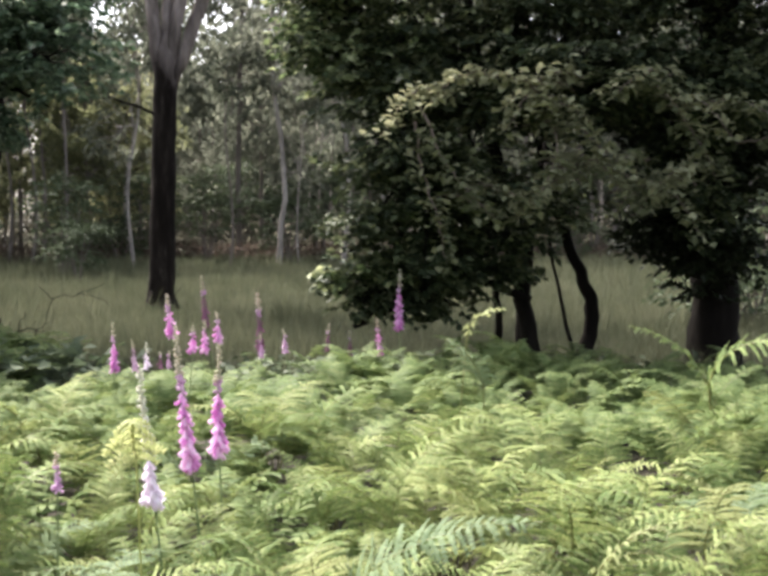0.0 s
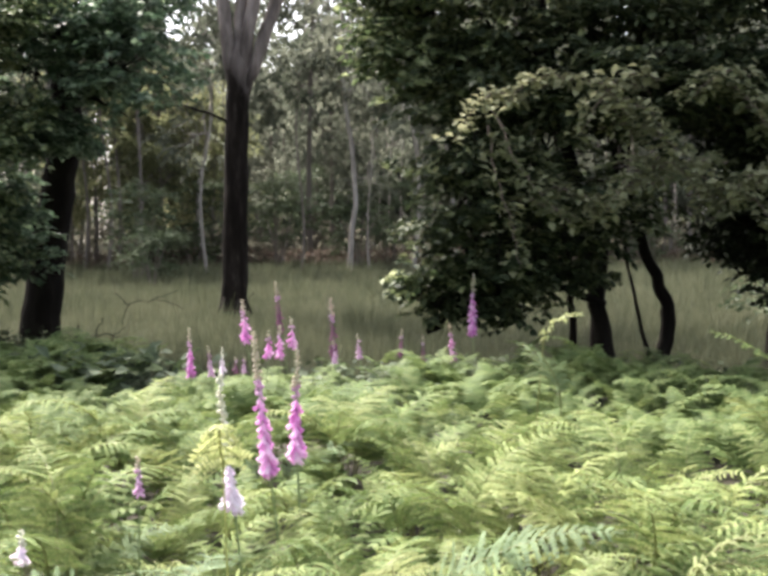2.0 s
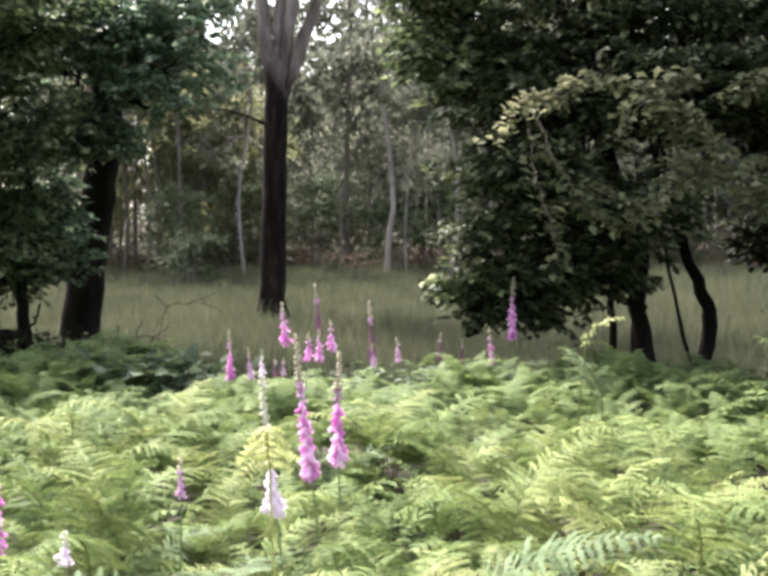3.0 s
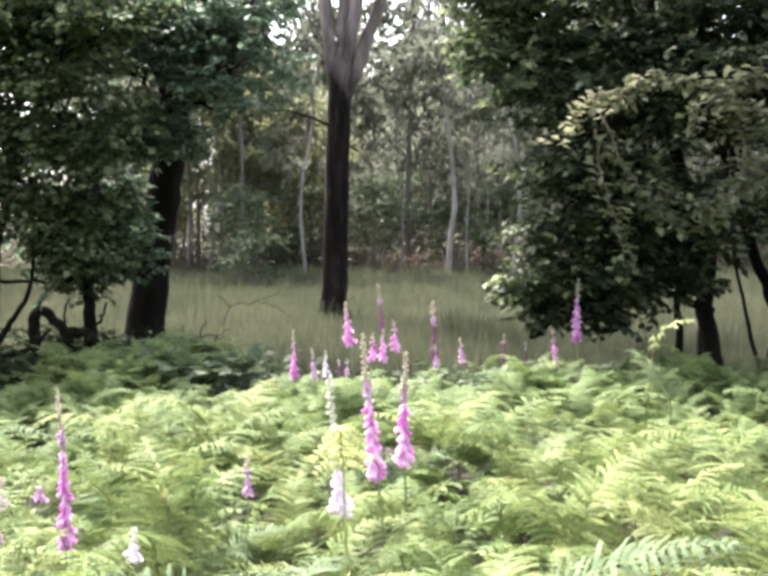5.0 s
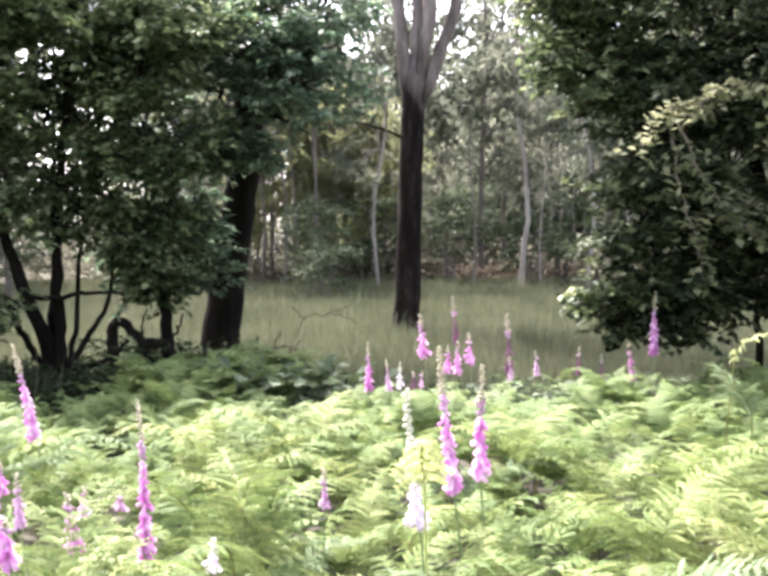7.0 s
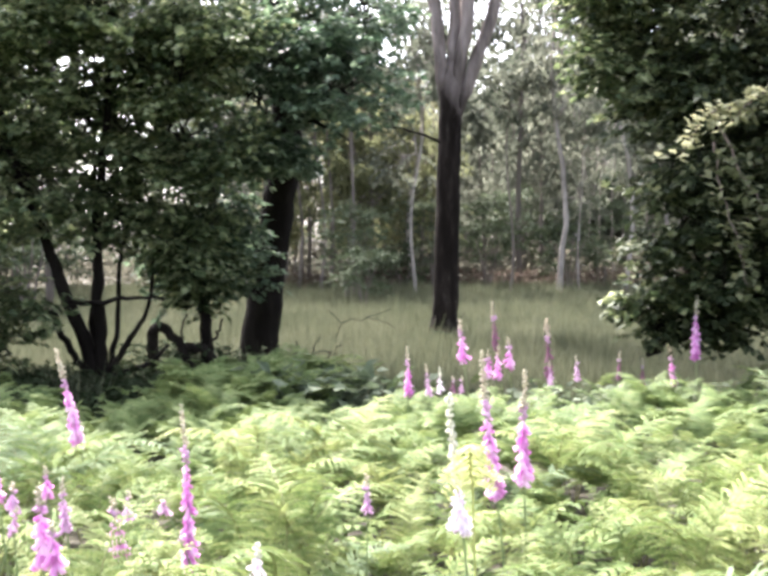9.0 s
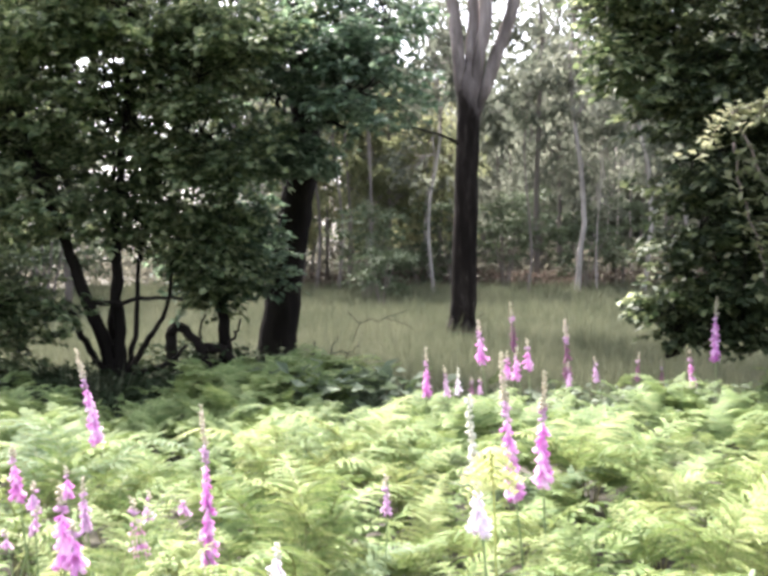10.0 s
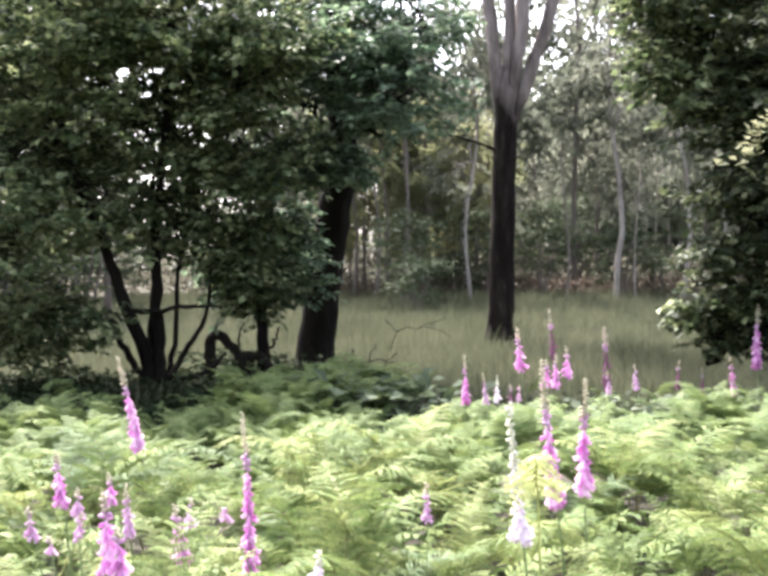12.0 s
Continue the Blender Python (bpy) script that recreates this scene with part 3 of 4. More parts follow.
def foxglove(x, y, tip, low, colour, lean=0.0, size=1.0, open_share=0.60, label="", near=True):
    """A flower spike: bells hang round the stem from height low, buds above, to the tip."""
    g = float(rise(x, y))
    words = {"pink": "magenta pink foxglove spike standing in bracken", "rose": "rose pink foxglove spike among ferns", "white": "pale pinkish white foxglove in bracken", "dull": "faded purple foxglove going to seed"}
    plant = thing("foxglove", (x, y, g), label or words[colour], "foxglove", "foxgloves in the clearing")
    top = tip - g

    def centre(z):
        q = z / top
        return np.array((lean * (q - 0.55) + 0.012 * math.sin(q * 5 + x * 9), 0.01 * math.cos(q * 4 + y * 7), z))

    st = Mesh()
    zs = np.linspace(0, top, 12)
    tube(st, [centre(z) for z in zs], np.linspace(0.0065, 0.0016, 12) * (0.8 + 0.2 * size), 6)
    part("stem", st, M_STEM, plant, "green stem")
    for k in range(4):
        lf = part("leaf", LEAVES[k % 2], None, plant)
        lf.location, lf.rotation_euler = centre(0.10 + 0.09 * k), (0, -0.3, rng.uniform(0, 6.28))
    span = tip - low
    turn = rng.uniform(0, 6.28)
    step = 0.0054 * (1.0 if near else 1.45) * (0.70 + 0.30 * size)
    count = int(span / step)
    for k in range(count):
        q = k / count
        z = low - g + 0.02 + (span - 0.02) * q ** 1.08
        turn += 2.4 + rng.normal(0, 0.2)
        c = centre(z)
        if q < open_share:
            sc = size * min(1.0, 0.78 + 2.2 * q) * (1.05 - 0.55 * (q / open_share) ** 1.6) * rng.uniform(0.80, 1.10)
            ob = part("bell", BELLS[colour], None, plant)
            ob.rotation_euler = (rng.normal(0, 0.2), 0.84 + rng.normal(0, 0.18), turn)
        else:
            sc = max(0.8, size) * (1.05 if colour == "white" else 1.0) * (1.15 - 0.55 * (q - open_share) / (1 - open_share))
            ob = part("bud", BUD_WHITE if colour == "white" else BUD_PINK if q < open_share + 0.1 and colour != "white" else BUD, None, plant)
            sc *= rng.uniform(0.75, 1.15)
            ob.rotation_euler = (0, 0.5 - 0.9 * q + rng.normal(0, 0.2), turn + rng.normal(0, 0.5))
        ob.location, ob.scale = c, (sc, sc, sc)
    return plant


foxglove(-0.608, 4.3, 1.140, 0.718, "pink", 0.007, 1.05, 0.56)
foxglove(-0.705, 4.2, 1.213, 0.672, "pink", -0.094, 1.0, 0.58)
foxglove(-0.760, 3.8, 1.106, 0.649, "white", -0.08, 1.15, 0.36)
foxglove(-1.692, 3.74, 1.056, 0.478, "pink", -0.088, 0.85, 0.66, label="tall slender magenta foxglove spike in bracken")
foxglove(-2.959, 5.31, 1.085, 0.599, "pink", -0.23, 1.1, 0.6, label="deep magenta foxglove spike, leaning, in bracken")
foxglove(-2.187, 3.71, 0.827, 0.709, "pink", -0.053, 0.75, 0.6)
foxglove(-2.324, 3.62, 0.910, 0.715, "pink", -0.119, 0.85, 0.66)
foxglove(-1.982, 3.15, 0.894, 0.791, "rose", -0.054, 0.75, 0.6)
foxglove(-2.028, 3.05, 0.839, 0.759, "rose", 0.222, 0.75, 0.6)
foxglove(-1.713, 2.83, 0.957, 0.742, "pink", -0.07, 1.0, 0.66)
foxglove(-1.639, 2.8, 0.874, 0.741, "pink", -0.109, 0.9, 0.66)
foxglove(-1.706, 3.28, 0.832, 0.645, "pink", -0.121, 0.95, 0.66)
foxglove(-1.803, 3.48, 0.809, 0.702, "rose", 0.012, 0.8, 0.65)
foxglove(-1.926, 3.39, 0.865, 0.683, "rose", -0.111, 0.8, 0.6)
foxglove(-1.085, 3.84, 0.822, 0.674, "rose", -0.052, 0.62, 0.6, label="small faded reddish pink foxglove in bracken")
foxglove(-1.230, 3.17, 0.746, 0.649, "white", -0.038, 0.8, 0.5)
foxglove(-1.636, 3.71, 0.729, 0.675, "rose", -0.337, 0.8, 0.7)
foxglove(-2.223, 3.3, 0.789, 0.677, "rose", -0.11, 0.8, 0.6)
foxglove(-2.080, 3.2, 0.726, 0.657, "rose", -0.111, 0.6, 0.6)
# the row at the back of the bracken
for x, y, tip, low, colour, lean, size in (
        (-1.722, 7.39, 0.946, 0.618, "pink", -0.052, 0.9), (-1.594, 7.42, 0.828, 0.611, "rose", -0.058, 0.8), (-1.550, 7.43, 0.814, 0.631, "white", 0.06, 0.75),
        (-1.426, 7.45, 0.750, 0.632, "dull", -0.017, 0.8), (-1.380, 7.46, 0.751, 0.632, "rose", 0.003, 0.7), (-1.405, 7.76, 1.104, 0.811, "pink", -0.075, 1.15),
        (-1.352, 8.98, 1.169, 0.766, "dull", -0.107, 1.2), (-1.119, 8.0, 0.965, 0.751, "pink", -0.103, 1.1), (-1.087, 6.5, 1.011, 0.847, "pink", 0.005, 0.9),
        (-1.129, 7.3, 0.968, 0.757, "pink", -0.024, 0.95), (-1.062, 10.0, 0.979, 0.449, "dull", -0.098, 1.5), (-1.016, 9.6, 0.645, 0.436, "rose", -0.06, 1.0),
        (-0.681, 8.34, 0.819, 0.633, "rose", -0.074, 0.95), (-0.037, 10.5, 0.719, 0.368, "pink", -0.043, 1.2), (-0.293, 9.56, 0.685, 0.462, "dull", -0.001, 0.9),
        (-0.477, 10.06, 0.695, 0.457, "dull", -0.024, 1.1), (0.132, 9.3, 1.207, 0.716, "pink", -0.004, 1.3)):
    foxglove(x, y, tip, low, colour, lean, size, near=False)

# ---- trees and shrubs ----


def bough(mesh, start, centre, hubs, r0, r1=0.005, amp=0.08):
    """One branching bough from the stem into a clump of leaves."""
    main = bend(start, centre, 8, amp, 0.08)
    tube(mesh, main, np.linspace(r0, r0 * 0.45, 8), 6)
    for k, h in enumerate(hubs):
        tube(mesh, bend(main[4 + k % 4], h, 4, 0.10, 0.03), np.linspace(r0 * 0.4, r1, 4), 4)


def crown_part(plant, place, clumps, mat, leaf=(0.07, 0.042), label="", name="crown", starts=None, twig_r=0.022, bark=None, per=9, twig=0.30, cluster=20, spread=0.21, tilt=0.5, droop=-0.15):
    """Leaves and the twigs that bear them, from ellipsoids (centre, radii, sprays); starts: where the boughs begin."""
    m = Mesh()
    place = np.asarray(place, float)
    for i, (c, r, n) in enumerate(clumps):
        hubs = sprays(m, np.asarray(c) - place, r, n, leaf, per, twig, cluster, droop, spread, tilt)
        if starts:
            s = starts[min(i, len(starts) - 1)]
            tw = Mesh()
            bough(tw, np.asarray(s) - place, np.asarray(c) - place, hubs, twig_r)
            part("bough", tw, bark or M_BARK, plant)
    part(name, m, mat, plant, label, smooth=False)


def flared(n, r0, r1, flare=1.6, k=9.0):
    s = np.linspace(0, 1, n)
    return (r0 + (r1 - r0) * s) * (1 + (flare - 1) * np.exp(-k * 2.2 * s))


# the tall forked tree in the middle of the clearing
B = np.array((-3.62, 18.77, float(rise(-3.62, 18.77)) - 0.03))
tree = thing("forked_tree", B, "tall dark-trunked tree forking into pale upright limbs", "tree")
m = Mesh()
line = through_points([(0, 0, 0), (0.03, 0, 0.7), (0.06, 0, 2.0), (0.10, 0, 3.4), (0.13, 0, 4.05), (0.14, 0.02, 4.6)], 6, 0.006)
radii = flared(len(line), 0.215, 0.175, 1.35)
radii[-6:] *= np.linspace(1.0, 0.30, 6)
tube(m, line, radii, 16, 0.03)
for a in (0.3, 1.5, 2.7, 4.1, 5.3):  # root flares
    d = np.array((math.cos(a), math.sin(a), 0))
    tube(m, [d * 0.12 + UP * 0.55, d * 0.22 + UP * 0.22, d * 0.38 + UP * 0.0, d * 0.55 - UP * 0.12], (0.05, 0.085, 0.07, 0.03), 7, 0.05)
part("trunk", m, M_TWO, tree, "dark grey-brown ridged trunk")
limb_ends = []
for dx, dy, top, r, far in ((-0.40, 0.0, 5.6, 0.085, 2.0), (-0.06, 0.1, 5.6, 0.075, 1.3), (0.20, -0.05, 5.6, 0.085, 1.2), (0.66, 0.0, 5.6, 0.085, 2.2), (0.06, 0.5, 5.6, 0.08, 1.8)):
    m = Mesh()
    end = np.array((0.26 + dx * far * 1.6, dy * 4, 10.2))
    pts = through_points([(0.11 + dx * 0.08, dy * 0.1, 3.55), (0.17 + dx * 0.56, dy * 0.4, 4.55), (0.24 + dx * 0.98, dy, top - float(B[2])), (0.26 + dx * far, dy * 2, 7.6), end], 5, 0.012)
    tube(m, pts, r * np.interp(np.linspace(0, 1, len(pts)), (0, 0.25, 0.5, 1), (0.85, 1.25, 1.2, 0.5)), 10, 0.03)
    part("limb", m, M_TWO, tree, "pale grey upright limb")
    limb_ends.append(B + end * (1, 1, 0.85))
m = Mesh()
tube(m, through_points([(0.14, 0, 3.15), (-0.20, -0.2, 3.36), (-0.58, -0.5, 3.47), (-0.95, -0.8, 3.50)], 5, 0.01), np.linspace(0.030, 0.010, 16), 6)
part("branch", m, M_BARK, tree, "bare side branch")
crown_part(tree, B, [((-3.9, 18.8, 9.4), (2.2, 2.2, 1.7), 420), ((-2.6, 19.0, 10.2), (2.0, 2.0, 1.6), 380), ((-3.3, 18.4, 12.0), (2.2, 2.2, 1.7), 420), ((-4.9, 19.2, 7.7), (0.9, 1.0, 0.7), 90)], M_OAK, (0.11, 0.07), "loose green crown", starts=limb_ends)

# the leaning trunk beside the thicket
B = np.array((-4.85, 13.25, float(rise(-4.85, 13.25)) - 0.03))
tree = thing("leaning_oak_tree", B, "leaning dark oak trunk with low leafy boughs", "tree")
m = Mesh()
line = through_points([(0, 0, 0), (0.02, 0, 0.45), (0.10, 0.05, 1.25), (0.21, 0.1, 2.0), (0.38, 0.0, 3.0), (0.35, -0.1, 4.4), (0.5, -0.1, 6.4)], 5, 0.008)
tube(m, line, flared(len(line), 0.255, 0.13, 1.25), 14, 0.04)
for a in (0.1, 1.4, 2.9, 4.0, 5.2):
    d = np.array((math.cos(a), math.sin(a), 0))
    tube(m, [d * 0.13 + UP * 0.5, d * 0.24 + UP * 0.18, d * 0.40, d * 0.6 - UP * 0.12], (0.05, 0.085, 0.07, 0.03), 7, 0.05)
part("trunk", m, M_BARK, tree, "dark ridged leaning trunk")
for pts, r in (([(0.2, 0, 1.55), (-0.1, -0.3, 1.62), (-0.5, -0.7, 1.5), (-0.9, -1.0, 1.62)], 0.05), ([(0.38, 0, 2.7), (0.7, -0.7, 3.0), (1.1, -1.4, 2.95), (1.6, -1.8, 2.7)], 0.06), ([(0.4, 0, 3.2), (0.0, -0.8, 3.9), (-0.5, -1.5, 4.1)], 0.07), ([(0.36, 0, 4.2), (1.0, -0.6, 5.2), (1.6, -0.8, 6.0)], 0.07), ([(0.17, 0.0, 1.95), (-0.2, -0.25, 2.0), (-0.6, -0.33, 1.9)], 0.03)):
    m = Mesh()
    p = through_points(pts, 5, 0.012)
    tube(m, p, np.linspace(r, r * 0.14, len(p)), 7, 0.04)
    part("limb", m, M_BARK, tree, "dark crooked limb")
# the clump at (-5.6, 13.0, 5.6) is unseen, added to shade the low boughs
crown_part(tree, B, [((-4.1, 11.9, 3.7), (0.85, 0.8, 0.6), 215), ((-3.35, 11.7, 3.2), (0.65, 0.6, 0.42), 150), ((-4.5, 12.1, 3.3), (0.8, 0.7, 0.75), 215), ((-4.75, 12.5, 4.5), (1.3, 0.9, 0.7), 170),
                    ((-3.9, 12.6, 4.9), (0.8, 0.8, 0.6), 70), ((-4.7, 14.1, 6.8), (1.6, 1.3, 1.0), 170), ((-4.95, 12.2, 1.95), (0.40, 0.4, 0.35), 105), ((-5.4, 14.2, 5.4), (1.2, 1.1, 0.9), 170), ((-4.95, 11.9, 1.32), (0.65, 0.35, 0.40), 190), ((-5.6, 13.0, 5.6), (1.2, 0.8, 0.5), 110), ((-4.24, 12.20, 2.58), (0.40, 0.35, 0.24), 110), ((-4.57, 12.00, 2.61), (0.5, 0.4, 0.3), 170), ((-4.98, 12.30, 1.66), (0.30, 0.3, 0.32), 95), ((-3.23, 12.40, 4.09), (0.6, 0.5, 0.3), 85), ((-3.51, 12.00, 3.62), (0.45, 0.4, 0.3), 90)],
           M_OAK_LIT, (0.105, 0.068), "drooping green oak leaves in sunlit tones", starts=[B + (0.4, -0.3, 3.0), B + (0.9, -1.2, 2.95), B + (0.2, -0.4, 3.2), B + (0.0, -0.8, 3.9), B + (0.4, 0, 4.0), B + (0.45, 0, 5.4), B + (-0.3, -0.6, 1.6), B + (0.3, 0, 4.0), B + (-0.1, -0.5, 1.6), B + (0.4, 0, 4.6), B + (0.3, -0.2, 2.7), B + (0.3, -0.2, 2.8), B + (-0.1, -0.3, 1.6), B + (1.0, -0.6, 5.0), B + (1.1, -1.2, 2.95)])

# the many-stemmed thicket
B = np.array((-5.66, 10.72, float(rise(-5.66, 10.72)) - 0.03))
bush = thing("multi_stemmed_shrub", B, "dark many-stemmed hazel shrub with leafy crown", "shrub")
stems = ([(0, 0, 0), (-0.10, 0, 0.45), (-0.28, -0.1, 1.0), (-0.42, -0.2, 1.5), (-0.65, -0.3, 2.1), (-0.9, -0.4, 3.2)], 0.085), \
        ([(0.03, 0, 0), (0.03, 0.02, 0.5), (0.02, 0, 1.1), (0.04, 0, 1.9), (0.15, 0, 2.8), (0.1, 0.1, 4.2)], 0.075), \
        ([(-0.05, 0, 0.1), (-0.2, 0, 0.32), (-0.38, -0.05, 0.62), (-0.46, -0.1, 0.82), (-0.75, -0.2, 0.86), (-1.1, -0.4, 1.0)], 0.045), \
        ([(0.06, 0, 0.12), (0.2, 0.05, 0.35), (0.36, 0.1, 0.62), (0.50, 0.15, 0.9), (0.62, 0.1, 1.6)], 0.04), \
        ([(0.08, 0.05, 0.1), (0.12, 0.2, 0.7), (0.16, 0.3, 1.5), (0.5, 0.5, 2.8)], 0.035), \
        ([(0.10, -0.02, 0.14), (0.35, 0, 0.24), (0.55, 0.05, 0.30), (0.72, 0.1, 0.5)], 0.04), \
        ([(-0.30, -0.1, 0.95), (0.1, -0.15, 0.92), (0.45, -0.1, 0.98), (0.75, 0.0, 0.96)], 0.032), \
        ([(-0.02, 0, 0), (-0.15, 0.2, 0.7), (-0.2, 0.4, 1.6), (-0.3, 0.6, 3.0)], 0.045), \
        ([(0.78, 0.95, -0.05), (0.80, 0.95, 0.4), (0.78, 0.95, 0.9), (0.86, 1.0, 1.6), (0.8, 1.0, 2.6)], 0.085)
for pts, r in stems:
    m = Mesh()
    p = through_points(pts, 5, 0.010)
    tube(m, p, np.linspace(r, r * 0.4, len(p)), 8, 0.04)
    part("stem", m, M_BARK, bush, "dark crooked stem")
tops = [B + np.array(pts[-1]) * (1, 1, 0.9) for pts, r in stems]
crown_part(bush, B, [((-6.3, 10.2, 3.5), (1.1, 0.9, 0.7), 400), ((-5.4, 10.6, 3.9), (1.1, 0.9, 0.7), 360), ((-6.45, 9.2, 1.75), (0.7, 0.5, 0.55), 230), ((-4.80, 11.2, 1.60), (0.42, 0.4, 0.55), 170),
                    ((-4.7, 10.9, 2.7), (0.75, 0.6, 0.6), 315), ((-6.6, 10.2, 2.6), (0.9, 0.7, 0.4), 230), ((-5.7, 10.6, 2.75), (0.8, 0.7, 0.45), 165), ((-6.9, 9.5, 1.05), (0.6, 0.5, 0.32), 130), ((-5.9, 10.8, 4.9), (1.5, 1.2, 0.6), 260), ((-6.3, 9.8, 4.2), (1.1, 0.8, 0.5), 250), ((-4.6, 10.7, 3.6), (0.7, 0.7, 0.5), 225), ((-5.55, 10.9, 2.05), (0.7, 0.5, 0.4), 95), ((-6.2, 10.4, 2.15), (0.7, 0.5, 0.45), 120), ((-7.0, 9.9, 2.2), (0.6, 0.5, 0.6), 190), ((-5.2, 11.0, 2.3), (0.5, 0.4, 0.4), 90), ((-6.4, 10.1, 0.75), (0.5, 0.4, 0.28), 90), ((-6.5, 11.5, 3.2), (1.3, 0.5, 0.9), 420), ((-7.4, 11.2, 2.2), (0.8, 0.5, 0.8), 300), ((-5.5, 11.7, 4.4), (1.4, 0.6, 0.8), 360), ((-6.6, 10.9, 4.3), (1.1, 0.6, 0.6), 380), ((-7.4, 10.5, 3.4), (0.8, 0.6, 0.7), 340), ((-5.3, 11.2, 3.2), (0.7, 0.5, 0.5), 240), ((-4.93, 11.60, 1.39), (0.42, 0.35, 0.4), 170), ((-5.12, 11.40, 1.81), (0.45, 0.35, 0.35), 150), ((-6.29, 9.70, 1.05), (0.5, 0.4, 0.28), 120), ((-5.48, 10.90, 1.90), (0.45, 0.35, 0.3), 80)],
           M_OAK, (0.096, 0.066), "layered dull green leaves", starts=[tops[0], tops[1], tops[2], tops[3], tops[4], tops[0], tops[1], tops[2], tops[7], tops[0], tops[4], tops[4], tops[0], tops[0], tops[4], tops[2], tops[7], tops[0], tops[4], tops[7], tops[0], tops[4], tops[3], tops[3], tops[2], tops[4]], twig_r=0.018, per=10)

def undergrowth(name, place, spread, count, height, mat, leaf, label):
    """Low leaves close over the ground, too many to count."""
    m = Mesh()
    xy = rng.normal(size=(count, 2)) * spread + place
    az = rng.uniform(0, 6.283, count)
    pos = np.stack([xy[:, 0], xy[:, 1], rise(xy[:, 0], xy[:, 1]) + rng.uniform(0.02, 1, count) ** 1.5 * height], 1)
    add_leaves(m, pos, unit(np.stack([np.cos(az), np.sin(az), rng.normal(0.1, 0.4, count)], 1)), *leaf)
    return tagged(new(name, m.data(name, mat, False)), label, "undergrowth", kind="stuff")


# leaf sheets added to darken the shaded ground below shrubs and log
undergrowth("undergrowth", (-5.9, 10.0), (1.5, 0.8), 9500, 0.24, M_SHADE, (0.10, 0.06), "low leaves darkening the shade below a shrub")
undergrowth("undergrowth", (-5.1, 12.0), (0.5, 0.3), 1400, 0.4, M_SHADE, (0.10, 0.06), "dark leaves standing in for shade round a fallen log")
undergrowth("undergrowth", (0.5, 10.5), (1.1, 0.4), 1600, 0.36, M_UNDER, (0.10, 0.06), "low leaves darkening the shade below a shrub")

undergrowth("broad_leaved_plants", (-2.75, 9.1), (0.30, 0.28), 620, 0.62, M_BROAD, (0.15, 0.12), "broad dull green leaves at the edge of the bracken")
undergrowth("broad_leaved_plants", (-0.53, 9.5), (0.55, 0.30), 700, 0.34, M_BROAD, (0.12, 0.08), "low dull green leaves at the edge of the bracken")

# dead wood on the ground beside it
def dead_branch(name, place, lines, label):
    ob = thing(name, place, label, "dead wood")
    for i, (pts, r) in enumerate(lines):
        m = Mesh()
        p = through_points(pts, 5, 0.012)
        tube(m, p, np.linspace(r, r * 0.55, len(p)), 8, 0.09)
        part("log" if i == 0 else "branch", m, M_DEAD, ob)
    return ob


dead_branch("fallen_log", (-5.15, 11.5, float(rise(-5.15, 11.5))), [([(-0.26, 0, 0.22), (-0.25, 0, 0.52), (-0.12, 0, 0.55), (0.05, 0, 0.40), (0.16, 0, 0.10), (0.10, 0, 0.0)], 0.065), ([(0.05, 0.02, 0.36), (0.25, 0.05, 0.34), (0.42, 0.1, 0.2), (0.55, 0.15, 0.1), (0.35, 0.2, 0.02)], 0.06), ([(0.1, -0.04, 0.02), (0.3, -0.1, 0.06), (0.55, -0.1, 0.05)], 0.05), ([(0.3, 0.05, 0.3), (0.42, 0.1, 0.5), (0.5, 0.1, 0.66)], 0.02), ([(-0.24, 0, 0.3), (-0.25, 0.02, 0.2), (-0.27, 0.02, 0.02)], 0.05), ([(0.0, 0.1, 0.4), (0.08, 0.12, 0.7)], 0.015)], "gnarled black fallen log arching over the ground")
dead_branch("dead_twigs", (-3.55, 11.25, float(rise(-3.55, 11.25))), [([(-0.2, 0, 0.0), (-0.16, 0, 0.35), (-0.18, 0, 0.62)], 0.013), ([(-0.16, 0, 0.3), (0.0, 0, 0.5), (0.05, 0.02, 0.66)], 0.009), ([(0.0, 0, 0.0), (0.15, 0.05, 0.45), (0.28, 0.05, 0.60)], 0.008), ([(-0.3, 0, 0.0), (-0.05, 0, 0.46), (0.25, 0, 0.52)], 0.009)], "broken dark twigs standing out of the ferns")
dead_branch("dead_twigs", (-4.5, 17.0, float(rise(-4.5, 17.0))), [([(-0.5, 0, 0.0), (-0.35, 0, 0.42), (0.0, 0, 0.48), (0.4, 0, 0.62)], 0.008), ([(-0.35, 0, 0.4), (-0.55, 0, 0.6)], 0.008), ([(0.0, 0, 0.48), (0.25, 0, 0.45), (0.5, 0, 0.30)], 0.008)], "bare dead branch lying in the meadow grass")
dead_branch("dead_twigs", (-2.9, 16.4, float(rise(-2.9, 16.4))), [([(-0.1, 0, 0.0), (-0.12, 0, 0.35), (-0.1, 0, 0.75)], 0.009), ([(-0.12, 0, 0.4), (0.05, 0, 0.62)], 0.008), ([(-0.11, 0, 0.5), (-0.3, 0, 0.7)], 0.008)], "bare dead stalk standing in the meadow grass")

